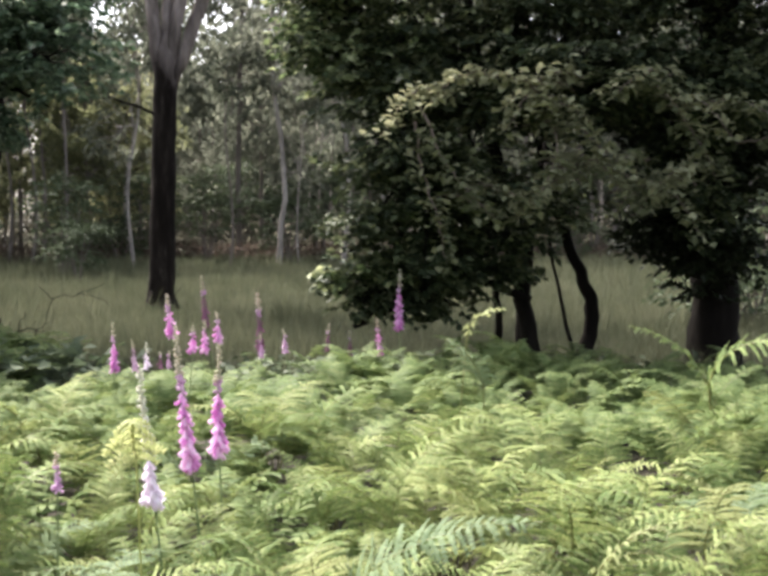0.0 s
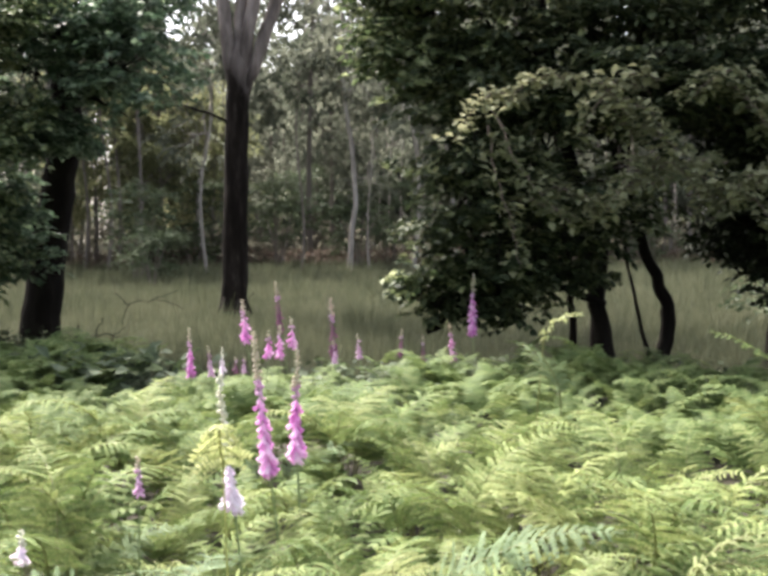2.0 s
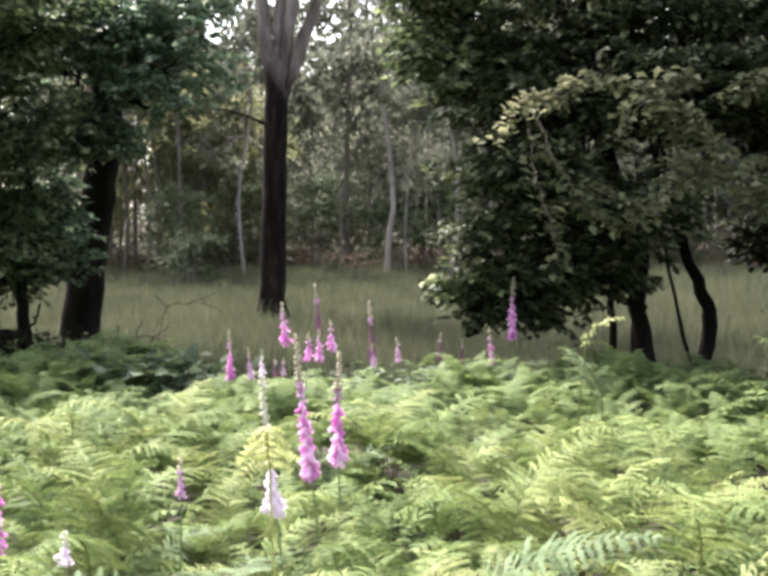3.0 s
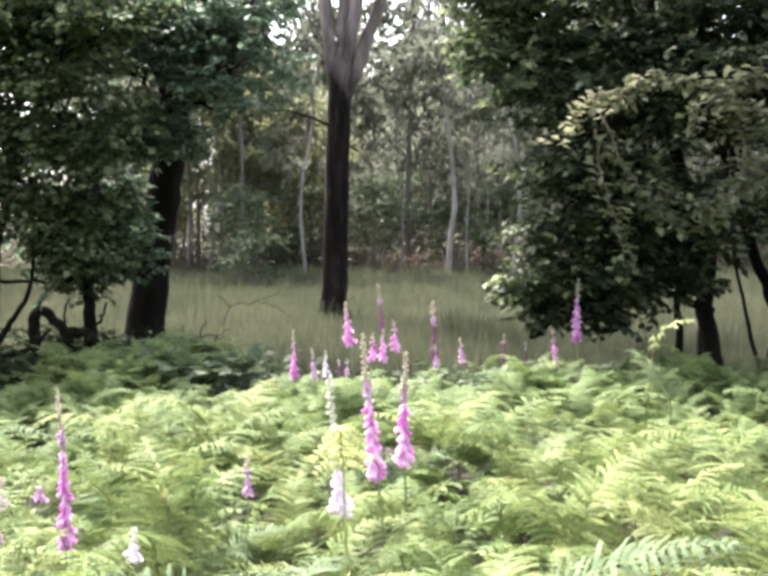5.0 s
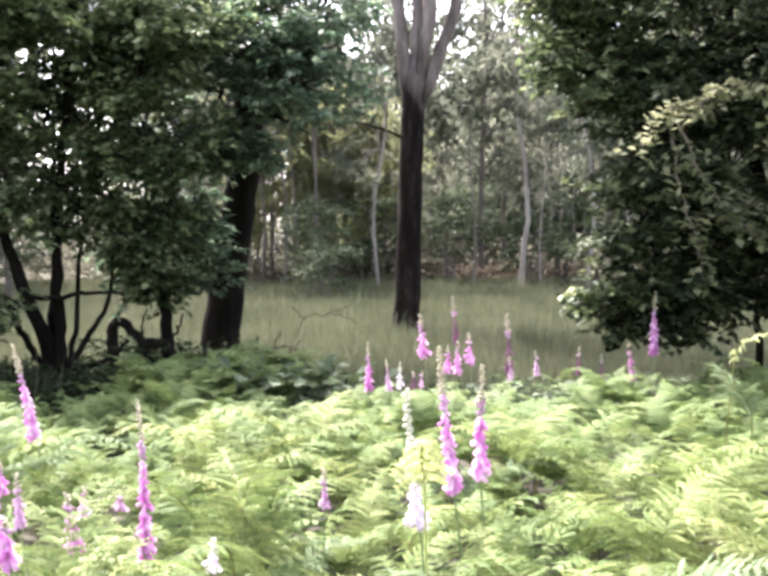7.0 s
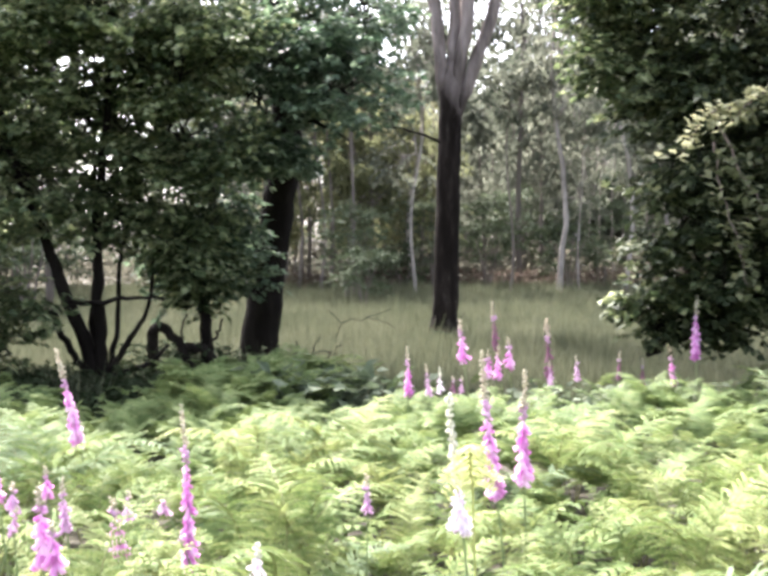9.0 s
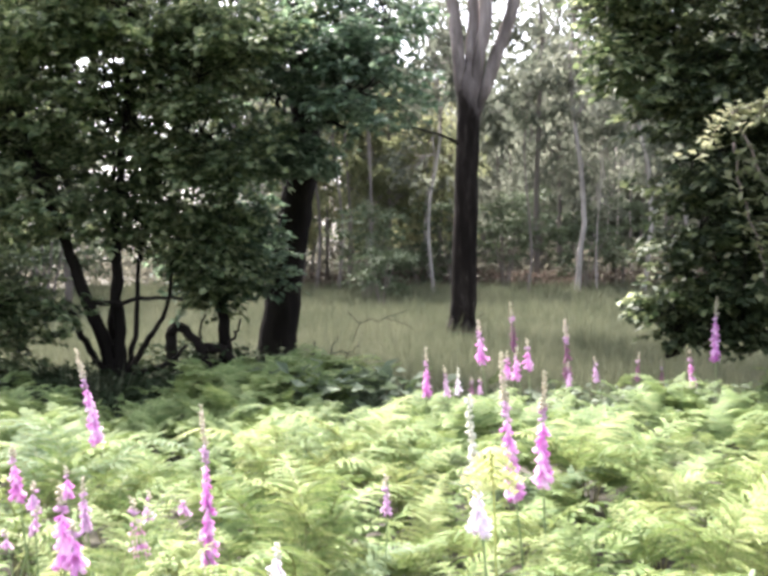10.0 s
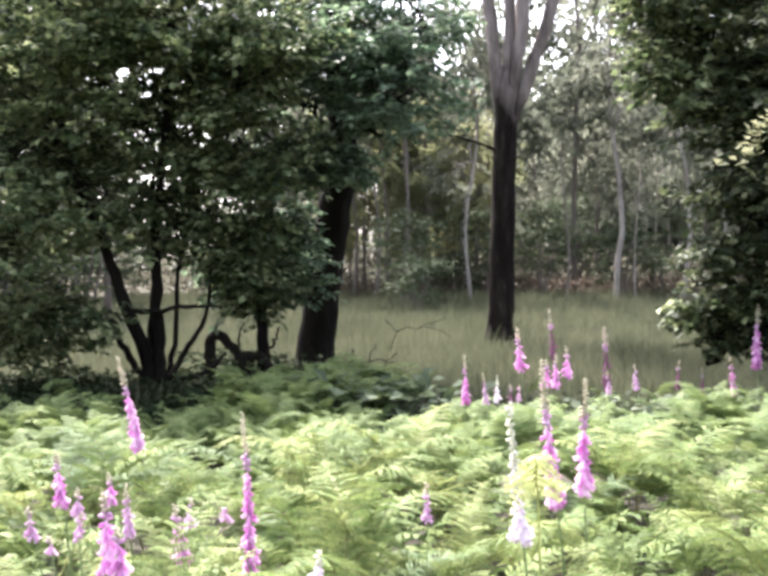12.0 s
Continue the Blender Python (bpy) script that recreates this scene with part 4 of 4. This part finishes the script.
# the broad shrub with hanging boughs
B = np.array((1.65, 11.1, float(rise(1.65, 11.1)) - 0.03))
bush = thing("hanging_shrub", B, "broad dark shrub with hanging leafy boughs", "shrub")
stems = ([(-0.22, -0.15, 0), (-0.26, -0.15, 0.4), (-0.36, -0.15, 1.0), (-0.42, -0.2, 1.6), (-0.7, -0.3, 2.6), (-0.9, -0.4, 3.8)], 0.10), \
        ([(0.34, 0.2, 0), (0.30, 0.2, 0.25), (0.38, 0.2, 0.7), (0.30, 0.2, 1.05), (0.10, 0.2, 1.5), (-0.1, 0.1, 2.4)], 0.095), \
        ([(0.27, 0.2, 0), (0.16, 0.2, 0.5), (0.0, 0.2, 1.2), (-0.2, 0.3, 2.6)], 0.026), \
        ([(-0.45, 0.1, 0), (-0.55, 0.1, 0.6), (-0.6, 0.0, 1.4), (-0.9, 0, 2.6)], 0.045), \
        ([(0.10, 0.2, 1.5), (0.2, 0.1, 2.1), (0.5, -0.2, 2.6), (1.0, -0.4, 3.2)], 0.035), \
        ([(-0.3, -0.15, 0.9), (-0.9, -0.7, 1.1), (-1.4, -1.0, 1.0), (-1.9, -1.2, 0.8)], 0.04), \
        ([(-0.30, 0.1, 0), (-0.25, 0.25, 1.5), (0.1, 0.3, 3.4), (0.3, 0.2, 5.2)], 0.07)
for pts, r in stems:
    m = Mesh()
    p = through_points(pts, 5, 0.010)
    tube(m, p, np.linspace(r, r * 0.4, len(p)), 8, 0.05)
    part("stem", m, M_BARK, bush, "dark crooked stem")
tops = [B + np.array(pts[-1]) * (1, 1, 0.9) for pts, r in stems]
crown_part(bush, B, [((0.75, 9.9, 2.2), (0.85, 0.5, 0.62), 420), ((0.15, 9.8, 1.45), (0.55, 0.45, 0.48), 200), ((0.1, 9.9, 2.0), (0.5, 0.4, 0.4), 150), ((0.75, 10.1, 1.32), (0.65, 0.45, 0.28), 170), ((0.15, 10.2, 2.75), (0.55, 0.6, 0.5), 210), ((0.4, 10.6, 3.7), (1.0, 0.9, 0.7), 420),
                    ((1.7, 10.2, 3.0), (0.9, 0.8, 0.6), 375), ((1.9, 9.9, 2.75), (0.75, 0.5, 0.35), 190), ((2.75, 10.2, 2.75), (0.7, 0.6, 0.6), 300), ((2.75, 10.3, 1.9), (0.25, 0.3, 0.55), 80), ((1.9, 10.8, 4.4), (1.5, 1.2, 0.9), 630), ((3.0, 10.6, 3.9), (1.1, 1.0, 0.9), 450),
                    ((1.6, 11.2, 5.8), (1.8, 1.6, 1.0), 720), ((1.2, 10.9, 1.75), (0.6, 0.4, 0.3), 135), ((-0.15, 9.9, 1.0), (0.35, 0.3, 0.2), 60), ((0.25, 10.15, 0.95), (0.4, 0.35, 0.22), 55), ((0.45, 10.0, 1.0), (0.5, 0.35, 0.22), 85), ((0.9, 10.7, 2.9), (0.9, 0.6, 0.5), 300)],
           M_HAZEL, (0.094, 0.064), "dull green leaves on hanging boughs", starts=[tops[0], tops[0] - (0, 0, 0.8), tops[0] - (0, 0, 0.5), tops[0] - (0, 0, 0.8), tops[3], tops[0], tops[2], tops[1], tops[4], tops[4], tops[6], tops[4], tops[6], tops[1], tops[5], tops[5], tops[5], tops[3]], twig_r=0.018, per=11, cluster=24, spread=0.17)
crown_part(bush, B, [((-0.45, 10.6, 3.35), (0.50, 0.45, 0.42), 210), ((-0.12, 10.5, 2.95), (0.42, 0.40, 0.32), 150), ((-0.30, 10.7, 3.95), (0.75, 0.5, 0.40), 220), ((-0.08, 9.95, 1.16), (0.36, 0.25, 0.13), 60)],
           M_OAK, (0.094, 0.064), "dark green overhanging leaves", starts=[tops[0], tops[0], tops[0], tops[5]], twig_r=0.018, per=11, spread=0.19)

hanging = [[(0.30, 9.45, 2.5), (0.42, 9.2, 2.15), (0.62, 9.1, 1.85), (0.88, 9.05, 1.60)], [(0.25, 9.45, 2.4), (0.30, 9.3, 2.0), (0.42, 9.2, 1.6), (0.50, 9.2, 1.25)], [(1.15, 9.5, 2.6), (1.35, 9.25, 2.3), (1.30, 9.1, 1.95), (1.15, 9.05, 1.70)], [(2.1, 9.6, 2.7), (2.35, 9.4, 2.45), (2.55, 9.3, 2.15), (2.65, 9.3, 1.9)]]
for k in range(22):  # level sprays; the light they catch is put into a paler leaf colour
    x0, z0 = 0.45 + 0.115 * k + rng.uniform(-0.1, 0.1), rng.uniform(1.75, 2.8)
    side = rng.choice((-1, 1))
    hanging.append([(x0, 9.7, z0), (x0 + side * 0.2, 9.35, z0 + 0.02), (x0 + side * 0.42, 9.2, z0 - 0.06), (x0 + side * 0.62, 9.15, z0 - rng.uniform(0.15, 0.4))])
for pts in hanging:
    tw, lv = Mesh(), Mesh()
    p = through_points(pts, 8, 0.008) - B
    tube(tw, p, np.linspace(0.012, 0.003, len(p)), 5)
    hang = part("hanging_branch", tw, M_LIMB, bush, "pale thin hanging branch")
    rep_p = np.repeat(p[4:], 5, 0) + rng.normal(size=(len(p[4:]) * 5, 3)) * (0.06, 0.06, 0.03)
    add_leaves(lv, rep_p, unit(rng.normal(size=rep_p.shape) * (1, 1, 0.35) + (0, 0, -0.15)), 0.095, 0.066)
    part("foliage", lv, M_HAZEL_LIT, hang, smooth=False)

# the dark trunk at the edge of the clearing
B = np.array((3.30, 11.6, float(rise(3.3, 11.6)) - 0.03))
tree = thing("evergreen_tree", B, "dark trunk half hidden by leaves coloured near-black for shade", "tree")
m = Mesh()
line = through_points([(0, 0, 0), (0, 0, 1.0), (-0.05, 0, 2.4), (0.05, 0, 4.5), (0.2, 0, 7.0)], 6, 0.01)
tube(m, line, flared(len(line), 0.26, 0.13, 1.35), 14, 0.04)
part("trunk", m, M_BARK, tree, "dark ridged trunk")
# the clumps at y 9.4 and 9.6 are unseen, added to block sky light
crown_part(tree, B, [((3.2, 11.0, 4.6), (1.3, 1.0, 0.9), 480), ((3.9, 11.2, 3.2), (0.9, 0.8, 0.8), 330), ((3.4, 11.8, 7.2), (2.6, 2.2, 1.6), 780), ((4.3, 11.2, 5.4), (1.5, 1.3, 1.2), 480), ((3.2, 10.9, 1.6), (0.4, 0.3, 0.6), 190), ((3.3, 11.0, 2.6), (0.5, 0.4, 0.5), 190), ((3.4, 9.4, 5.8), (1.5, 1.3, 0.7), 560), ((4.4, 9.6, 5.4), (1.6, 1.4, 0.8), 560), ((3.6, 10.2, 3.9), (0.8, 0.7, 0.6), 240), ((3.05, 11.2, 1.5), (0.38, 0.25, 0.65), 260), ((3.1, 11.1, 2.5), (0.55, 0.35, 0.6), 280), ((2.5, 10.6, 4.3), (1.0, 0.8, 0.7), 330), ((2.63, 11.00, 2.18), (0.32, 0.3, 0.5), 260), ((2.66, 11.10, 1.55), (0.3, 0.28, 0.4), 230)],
           M_EDGE_SHADE, (0.105, 0.068), "leaves coloured near-black for shade", starts=[B + (0, 0, 3.6), B + (0, 0, 2.6), B + (0.15, 0, 6), B + (0.1, 0, 4.4), B + (0, 0, 2.0), B + (0, 0, 2.8), B + (0.1, 0, 5.0), B + (0.1, 0, 4.6), B + (0, 0, 3.4), B + (0, 0, 1.2), B + (0, 0, 2.2), B + (0, 0, 3.8), B + (0, 0, 2.2), B + (0, 0, 1.4)])

# ---- woodland behind ----


def wood_tree(name, label, height, r, crowns, bark, leafm, leaf=(0.25, 0.12), bend_x=0.15, boughs_from=0.45):
    t = thing(name, (0, 0, 0), label, "tree", "woodland trees behind the clearing")
    m = Mesh()
    line = through_points([(0, 0, -0.15), (bend_x * 0.3, 0, height * 0.25), (-bend_x * 0.4, 0.1, height * 0.6), (bend_x, 0, height)], 4, 0.015)
    tube(m, line, flared(len(line), r * 0.72, r * 0.2, 1.25), 8, 0.03)
    part("trunk", m, bark, t)
    crowns = [(p, q, int(n * 0.54)) for p, q, n in crowns]
    crown_part(t, (0, 0, 0), crowns, leafm, leaf, starts=[(0, 0, height * boughs_from)] * 1, twig_r=0.03, bark=bark, per=8, twig=0.65, cluster=11, spread=0.20, droop=-0.9)
    return t


TREES = [
    wood_tree("birch_tree", "slender pale birch with thin foliage", 9.5, 0.10, [((0, 0, 7.0), (1.5, 1.5, 2.4), 230), ((0.3, 0, 4.6), (1.2, 1.2, 0.8), 45)], M_BIRCH, M_WOODS, bend_x=0.5),
    wood_tree("birch_tree", "slender pale birch with thin foliage", 8.5, 0.075, [((0, 0, 6.4), (1.4, 1.4, 2.0), 210), ((-0.3, 0, 3.8), (1.1, 1.1, 0.8), 40)], M_BIRCH, M_WOODS, bend_x=-0.6),
    wood_tree("woodland_tree", "grey-trunked woodland tree with dull green crown", 10.0, 0.13, [((0, 0, 7.3), (2.0, 2.0, 2.2), 330), ((0.6, 0, 4.2), (1.6, 1.5, 1.2), 150), ((-0.5, 0, 2.8), (1.2, 1.1, 0.6), 40)], M_FARBARK, M_WOODS),
    wood_tree("woodland_tree", "grey-trunked woodland tree with dull green crown", 9.0, 0.11, [((0, 0, 6.2), (1.8, 1.8, 2.4), 330), ((-0.5, 0, 3.2), (1.5, 1.5, 1.2), 160)], M_FARBARK, M_WOODS, bend_x=0.3),
    wood_tree("thin_tree", "thin bare-stemmed woodland tree", 8.5, 0.07, [((0, 0, 6.9), (1.2, 1.2, 1.5), 150)], M_FARBARK, M_WOODS, bend_x=0.4, boughs_from=0.6),
    wood_tree("pine_tree", "tall straight dark pine", 13.0, 0.14, [((0, 0, 10.8), (1.7, 1.7, 2.0), 300), ((0, 0, 8.0), (1.3, 1.3, 0.8), 90)], M_FARBARK, M_WOODS, bend_x=0.05, boughs_from=0.7),
    wood_tree("birch_tree", "birch with yellowish green hanging foliage", 9.0, 0.09, [((0, 0, 6.4), (1.5, 1.5, 2.2), 270), ((0.4, 0, 3.6), (1.2, 1.2, 1.1), 130), ((-0.5, 0, 2.2), (0.9, 0.9, 0.6), 50)], M_FARBARK, M_WILLOW, bend_x=0.2),
]


def shrub_model(label, clumps, height):
    t = thing("understorey_shrub", (0, 0, 0), label, "shrub", "shrubs along the woodland edge")
    m = Mesh()
    for k in range(4):
        a = k * 1.6 + 0.4
        p = through_points([(0.05 * math.cos(a), 0.05 * math.sin(a), -0.1), (0.2 * math.cos(a), 0.2 * math.sin(a), height * 0.4), (0.5 * math.cos(a), 0.5 * math.sin(a), height * 0.85)], 4, 0.01)
        tube(m, p, np.linspace(0.03, 0.012, len(p)), 5)
    part("stem", m, M_FARBARK, t)
    crown_part(t, (0, 0, 0), clumps, M_UNDER, (0.13, 0.08), per=8, twig=0.45, cluster=10)
    return t


SHRUBS = [shrub_model("pale green shrub at the wood's edge", [((0, 0, 1.1), (1.0, 0.9, 0.7), 150)], 1.6), shrub_model("low green shrub at the wood's edge", [((0, 0, 0.7), (1.2, 0.9, 0.5), 130)], 1.0), shrub_model("spreading green sapling at the wood's edge", [((0, 0, 2.2), (1.3, 1.1, 0.5), 120), ((0.2, 0, 1.3), (0.9, 0.8, 0.4), 70)], 2.2)]
USED = set()


def plant(model, x, y, size=1.0, tall=1.0):
    m4 = pose(x, y, float(rise(x, y)), 0, 0, rng.uniform(0, 360)) @ Matrix.Diagonal((size, size, size * tall, 1))
    deg = math.degrees(math.atan2(x, y))
    if model in USED and y > 20 and (-28.9 < deg < -24.6 or -17.5 < deg < -16.3):
        return None
    if model not in USED:
        USED.add(model)
        model.matrix_basis = m4
        return model
    c = copy_thing(model, Matrix.Identity(4))
    c.matrix_basis = m4
    return c


def wood():
    # named places: the pale trunks that stand out
    for model, az, d, size in ((0, -5.2, 31.0, 1.1), (1, -2.1, 30.5, 1.25), (1, -12.1, 31.5, 1.0), (4, -7.5, 31.0, 0.8), (4, -10.9, 30.5, 1.0), (4, -15.3, 31.0, 1.0), (1, -4.2, 32.5, 0.7), (5, -19.5, 33.0, 1.0)):
        plant(TREES[model], d * math.sin(radians(az)), d * math.cos(radians(az)), size)
    for k in range(12):
        az, d = radians(-19 + 0.72 * k + rng.uniform(-0.3, 0.3)), rng.uniform(33.5, 42)
        plant(TREES[6], d * math.sin(az), d * math.cos(az), rng.uniform(0.70, 0.88))
    # pale and dark stems along the near edge of the wood
    for k in range(20):
        az = radians(-24 + 36 * (k + rng.uniform(0, 1)) / 20)
        d = rng.uniform(34, 41)
        if -11.4 < math.degrees(az) < -2.5:
            continue
        plant(TREES[(4, 1, 4, 0, 1)[k % 5] if math.degrees(az) < 1 else 4], d * math.sin(az), d * math.cos(az), rng.uniform(0.7, 1.0) * (0.8 if -10.6 < math.degrees(az) < -7.4 else 1.1))
    for k in range(132):
        az = radians(-46 + 76 * (k + rng.uniform(0, 1)) / 132)
        d = rng.uniform(34, 64)
        x, y = d * math.sin(az), d * math.cos(az)
        deg = math.degrees(az)
        if -36 < deg < -17 and rng.random() < 0.55:
            continue
        low = -14.6 < deg < -7.3
        kind = rng.choice(6, p=(0.14, 0.16, 0.22, 0.24, 0.16, 0.08))
        if deg < -17:
            kind = rng.choice(6, p=(0.1, 0.1, 0.1, 0.1, 0.3, 0.3))
        if low and kind == 5:
            kind = 1
        if low:  # lower crowns leave the sky open round the forked tree
            size = min(1.0, rng.uniform(0.85, 1.05) * (1.6 + 0.155 * d) / (9.5, 8.5, 10.0, 9.0, 8.5, 13.0)[kind])
            plant(TREES[kind], x, y, size)
        else:
            plant(TREES[kind], x, y, rng.uniform(0.88, 1.1), rng.uniform(0.9, 1.15) * (1.0 if -17 < deg <= -9.8 else 1.15))
    # woods to the sides and behind
    for k in range(28):
        az = radians(rng.uniform(32, 312))
        d = rng.uniform(16, 40)
        plant(TREES[rng.integers(6)], d * math.sin(az), d * math.cos(az), rng.uniform(0.8, 1.1))
    for k in range(46):
        az = radians(-44 + 72 * (k + rng.uniform(0, 1)) / 46)
        d = rng.uniform(33, 42)
        deg = math.degrees(az)
        if (-36 < deg < -24 and rng.random() < 0.5) or (-13 < deg < 4 and rng.random() < 0.75):
            continue
        plant(SHRUBS[rng.integers(3)], d * math.sin(az), d * math.cos(az), rng.uniform(0.7, 1.3))
    # closed thicket beyond the many-stemmed shrub
    for k in range(9):
        az = radians(-38 + 17 * (k + rng.uniform(0, 1)) / 9)
        d = rng.uniform(25, 33)
        plant((TREES[2], TREES[3], SHRUBS[0], SHRUBS[2])[k % 4], d * math.sin(az), d * math.cos(az), rng.uniform(0.8, 1.05) * (1.5 if k % 4 > 1 else 1))
    for k in range(16):
        az = radians(-41 + 21 * (k + rng.uniform(0, 1)) / 16)
        d = rng.uniform(31, 37)
        plant(SHRUBS[(0, 1, 0)[k % 3]], d * math.sin(az), d * math.cos(az), rng.uniform(1.2, 1.6))
    for k in range(9):  # thin stems against the open sky
        az, d = radians(-17.9 + 0.22 * k), rng.uniform(31, 48)
        c = copy_thing(TREES[4], Matrix.Identity(4))
        c.matrix_basis = pose(d * math.sin(az), d * math.cos(az), float(rise(d * math.sin(az), d * math.cos(az))), 0, 0, rng.uniform(0, 360))
    plant(SHRUBS[0], -6.7, 25.4, 0.8)
    plant(SHRUBS[2], -7.6, 27.5, 0.9)
    plant(SHRUBS[2], -5.0, 33.0, 1.0)
    plant(SHRUBS[0], -8.8, 29.0, 0.9)
    plant(SHRUBS[1], 4.6, 15.5, 0.9)
    plant(SHRUBS[0], 5.4, 17.0, 1.0)


wood()


def far_woods():
    """The closed depth of the wood: trunks and leaves too many to count."""
    m = Mesh()
    n = 70000
    az = np.radians(rng.uniform(-48, 32, n))
    d = rng.uniform(62, 85, n)
    z = rng.uniform(0.0, 1.0, n) ** 0.9 * (13.0 + 2.0 * np.sin(az * 31) + 1.5 * np.sin(az * 83))
    keep = ~((np.degrees(az) > -37) & (np.degrees(az) < -17) & (rng.random(n) < 0.80))
    dg = np.degrees(az)
    keep &= ~(((dg > -27.8) & (dg < -25.4) | (dg > -17.5) & (dg < -16.3)) & (z > 0.9))
    keep &= ~((np.degrees(az) > -14.6) & (np.degrees(az) < -7.3) & (z > 10.0 + 2.0 * np.sin(dg * 9.0)))
    pos = np.stack([d * np.sin(az), d * np.cos(az), z + 0.3], 1)[keep]
    add_leaves(m, pos, unit(rng.normal(size=(len(pos), 3)) * (1, 1, 0.5)), 0.9, 0.6, 0.8)
    return tagged(new("far_woods", m.data("far_woods", M_WOODS, False)), "hazy green depth of the wood", "woods", kind="stuff")


far_woods()

m = Mesh()
n = 5200
az, d = np.radians(rng.uniform(-24, 14, n)), rng.normal(35.5, 1.2, n)
x, y = d * np.sin(az), d * np.cos(az)
add_leaves(m, np.stack([x, y, rise(x, y) + rng.uniform(0, 0.55, n)], 1), unit(rng.normal(size=(n, 3)) * (1, 1, 0.6)), 0.22, 0.08, 0.6)
tagged(new("dry_bracken", m.data("dry_bracken", M_FERN_DRY, False)), "reddish brown dead bracken at the wood's edge", "bracken", kind="stuff")

m = Mesh()
n = 15000
az, d = np.radians(rng.uniform(-44, 26, n)), rng.uniform(36, 62, n)
x, y = d * np.sin(az), d * np.cos(az)
add_leaves(m, np.stack([x, y, rise(x, y) + rng.uniform(0, 1, n) ** 1.6 * (0.5 + 0.02 * d)], 1), unit(rng.normal(size=(n, 3)) * (1, 1, 0.7)), 0.42, 0.16, 0.6)
tagged(new("undergrowth", m.data("undergrowth", M_BRAMBLE, False)), "dull brownish green undergrowth among the woodland trunks", "undergrowth", kind="stuff")

# ---- meadow grass ----


def meadow():
    m = Mesh()
    n = 230000
    az = np.radians(rng.uniform(-44, 26, n))
    d = 8.6 + (37 - 8.6) * rng.uniform(0, 1, n) ** 0.85
    x, y = d * np.sin(az), d * np.cos(az)
    # grass left out below the shrubs; dark litter there stands in for shade
    bare = np.hypot((x + 5.8) / 1.8, y - 10.6) < 1.75 + 0.3 * np.sin(x * 5)
    bare |= np.hypot((x - 1.3) / 1.6, y - 10.1) < 1.35 + 0.2 * np.sin(x * 4)
    x, y, d, az = x[~bare], y[~bare], d[~bare], az[~bare]
    n = len(x)
    h = rng.uniform(0.12, 0.34, n) * (1 + 0.3 * np.sin(x * 0.8) * np.cos(y * 0.6))
    lean = rng.normal(size=(n, 2)) * 0.10
    a = rng.uniform(0, 6.283, n)
    w = 0.0028 + 0.00028 * d
    side = np.stack([np.cos(a) * w, np.sin(a) * w, 0 * a], 1)
    p = np.stack([x, y, rise(x, y) - 0.01], 1)
    tip = p + np.stack([lean[:, 0], lean[:, 1], h], 1)
    v = np.stack([p - side, p + side, tip], 1)
    i = np.arange(n)[:, None] * 3
    m.add(v, i + np.arange(3)[None])
    c = 900  # taller tussocks and seed heads
    per = 34
    az, d = np.radians(rng.uniform(-30, 14, c)), 10.5 + 24 * rng.uniform(0, 1, c) ** 0.8
    tx, ty = np.repeat(d * np.sin(az), per), np.repeat(d * np.cos(az), per)
    x, y = tx + rng.normal(0, 0.13, c * per), ty + rng.normal(0, 0.13, c * per)
    a, h = rng.uniform(0, 6.283, c * per), np.repeat(rng.uniform(0.28, 0.58, c), per) * rng.uniform(0.6, 1.1, c * per)
    w = 0.004 + 0.00028 * np.hypot(x, y)
    side = np.stack([np.cos(a) * w, np.sin(a) * w, 0 * a], 1)
    p = np.stack([x, y, rise(x, y) - 0.01], 1)
    tip = p + np.stack([(x - tx) * 0.9 + rng.normal(0, 0.08, c * per), (y - ty) * 0.9, h], 1)
    i = np.arange(c * per)[:, None] * 3
    m.add(np.stack([p - side, p + side, tip], 1), i + np.arange(3)[None])
    n = 26000  # thinner grass round the rest of the clearing
    az, d = np.radians(rng.uniform(26, 316, n)), 5.0 + 27 * rng.uniform(0, 1, n) ** 0.7
    x, y = d * np.sin(az), d * np.cos(az)
    a, h = rng.uniform(0, 6.283, n), rng.uniform(0.15, 0.4, n)
    side = np.stack([np.cos(a) * 0.02, np.sin(a) * 0.02, 0 * a], 1)
    p = np.stack([x, y, rise(x, y) - 0.01], 1)
    tip = p + np.stack([rng.normal(0, 0.12, n), rng.normal(0, 0.12, n), h], 1)
    i = np.arange(n)[:, None] * 3
    m.add(np.stack([p - side, p + side, tip], 1), i + np.arange(3)[None])
    return tagged(new("meadow_grass", m.data("meadow_grass", M_GRASS, False)), "tall dull green and straw coloured meadow grass", "grass", kind="stuff")


meadow()
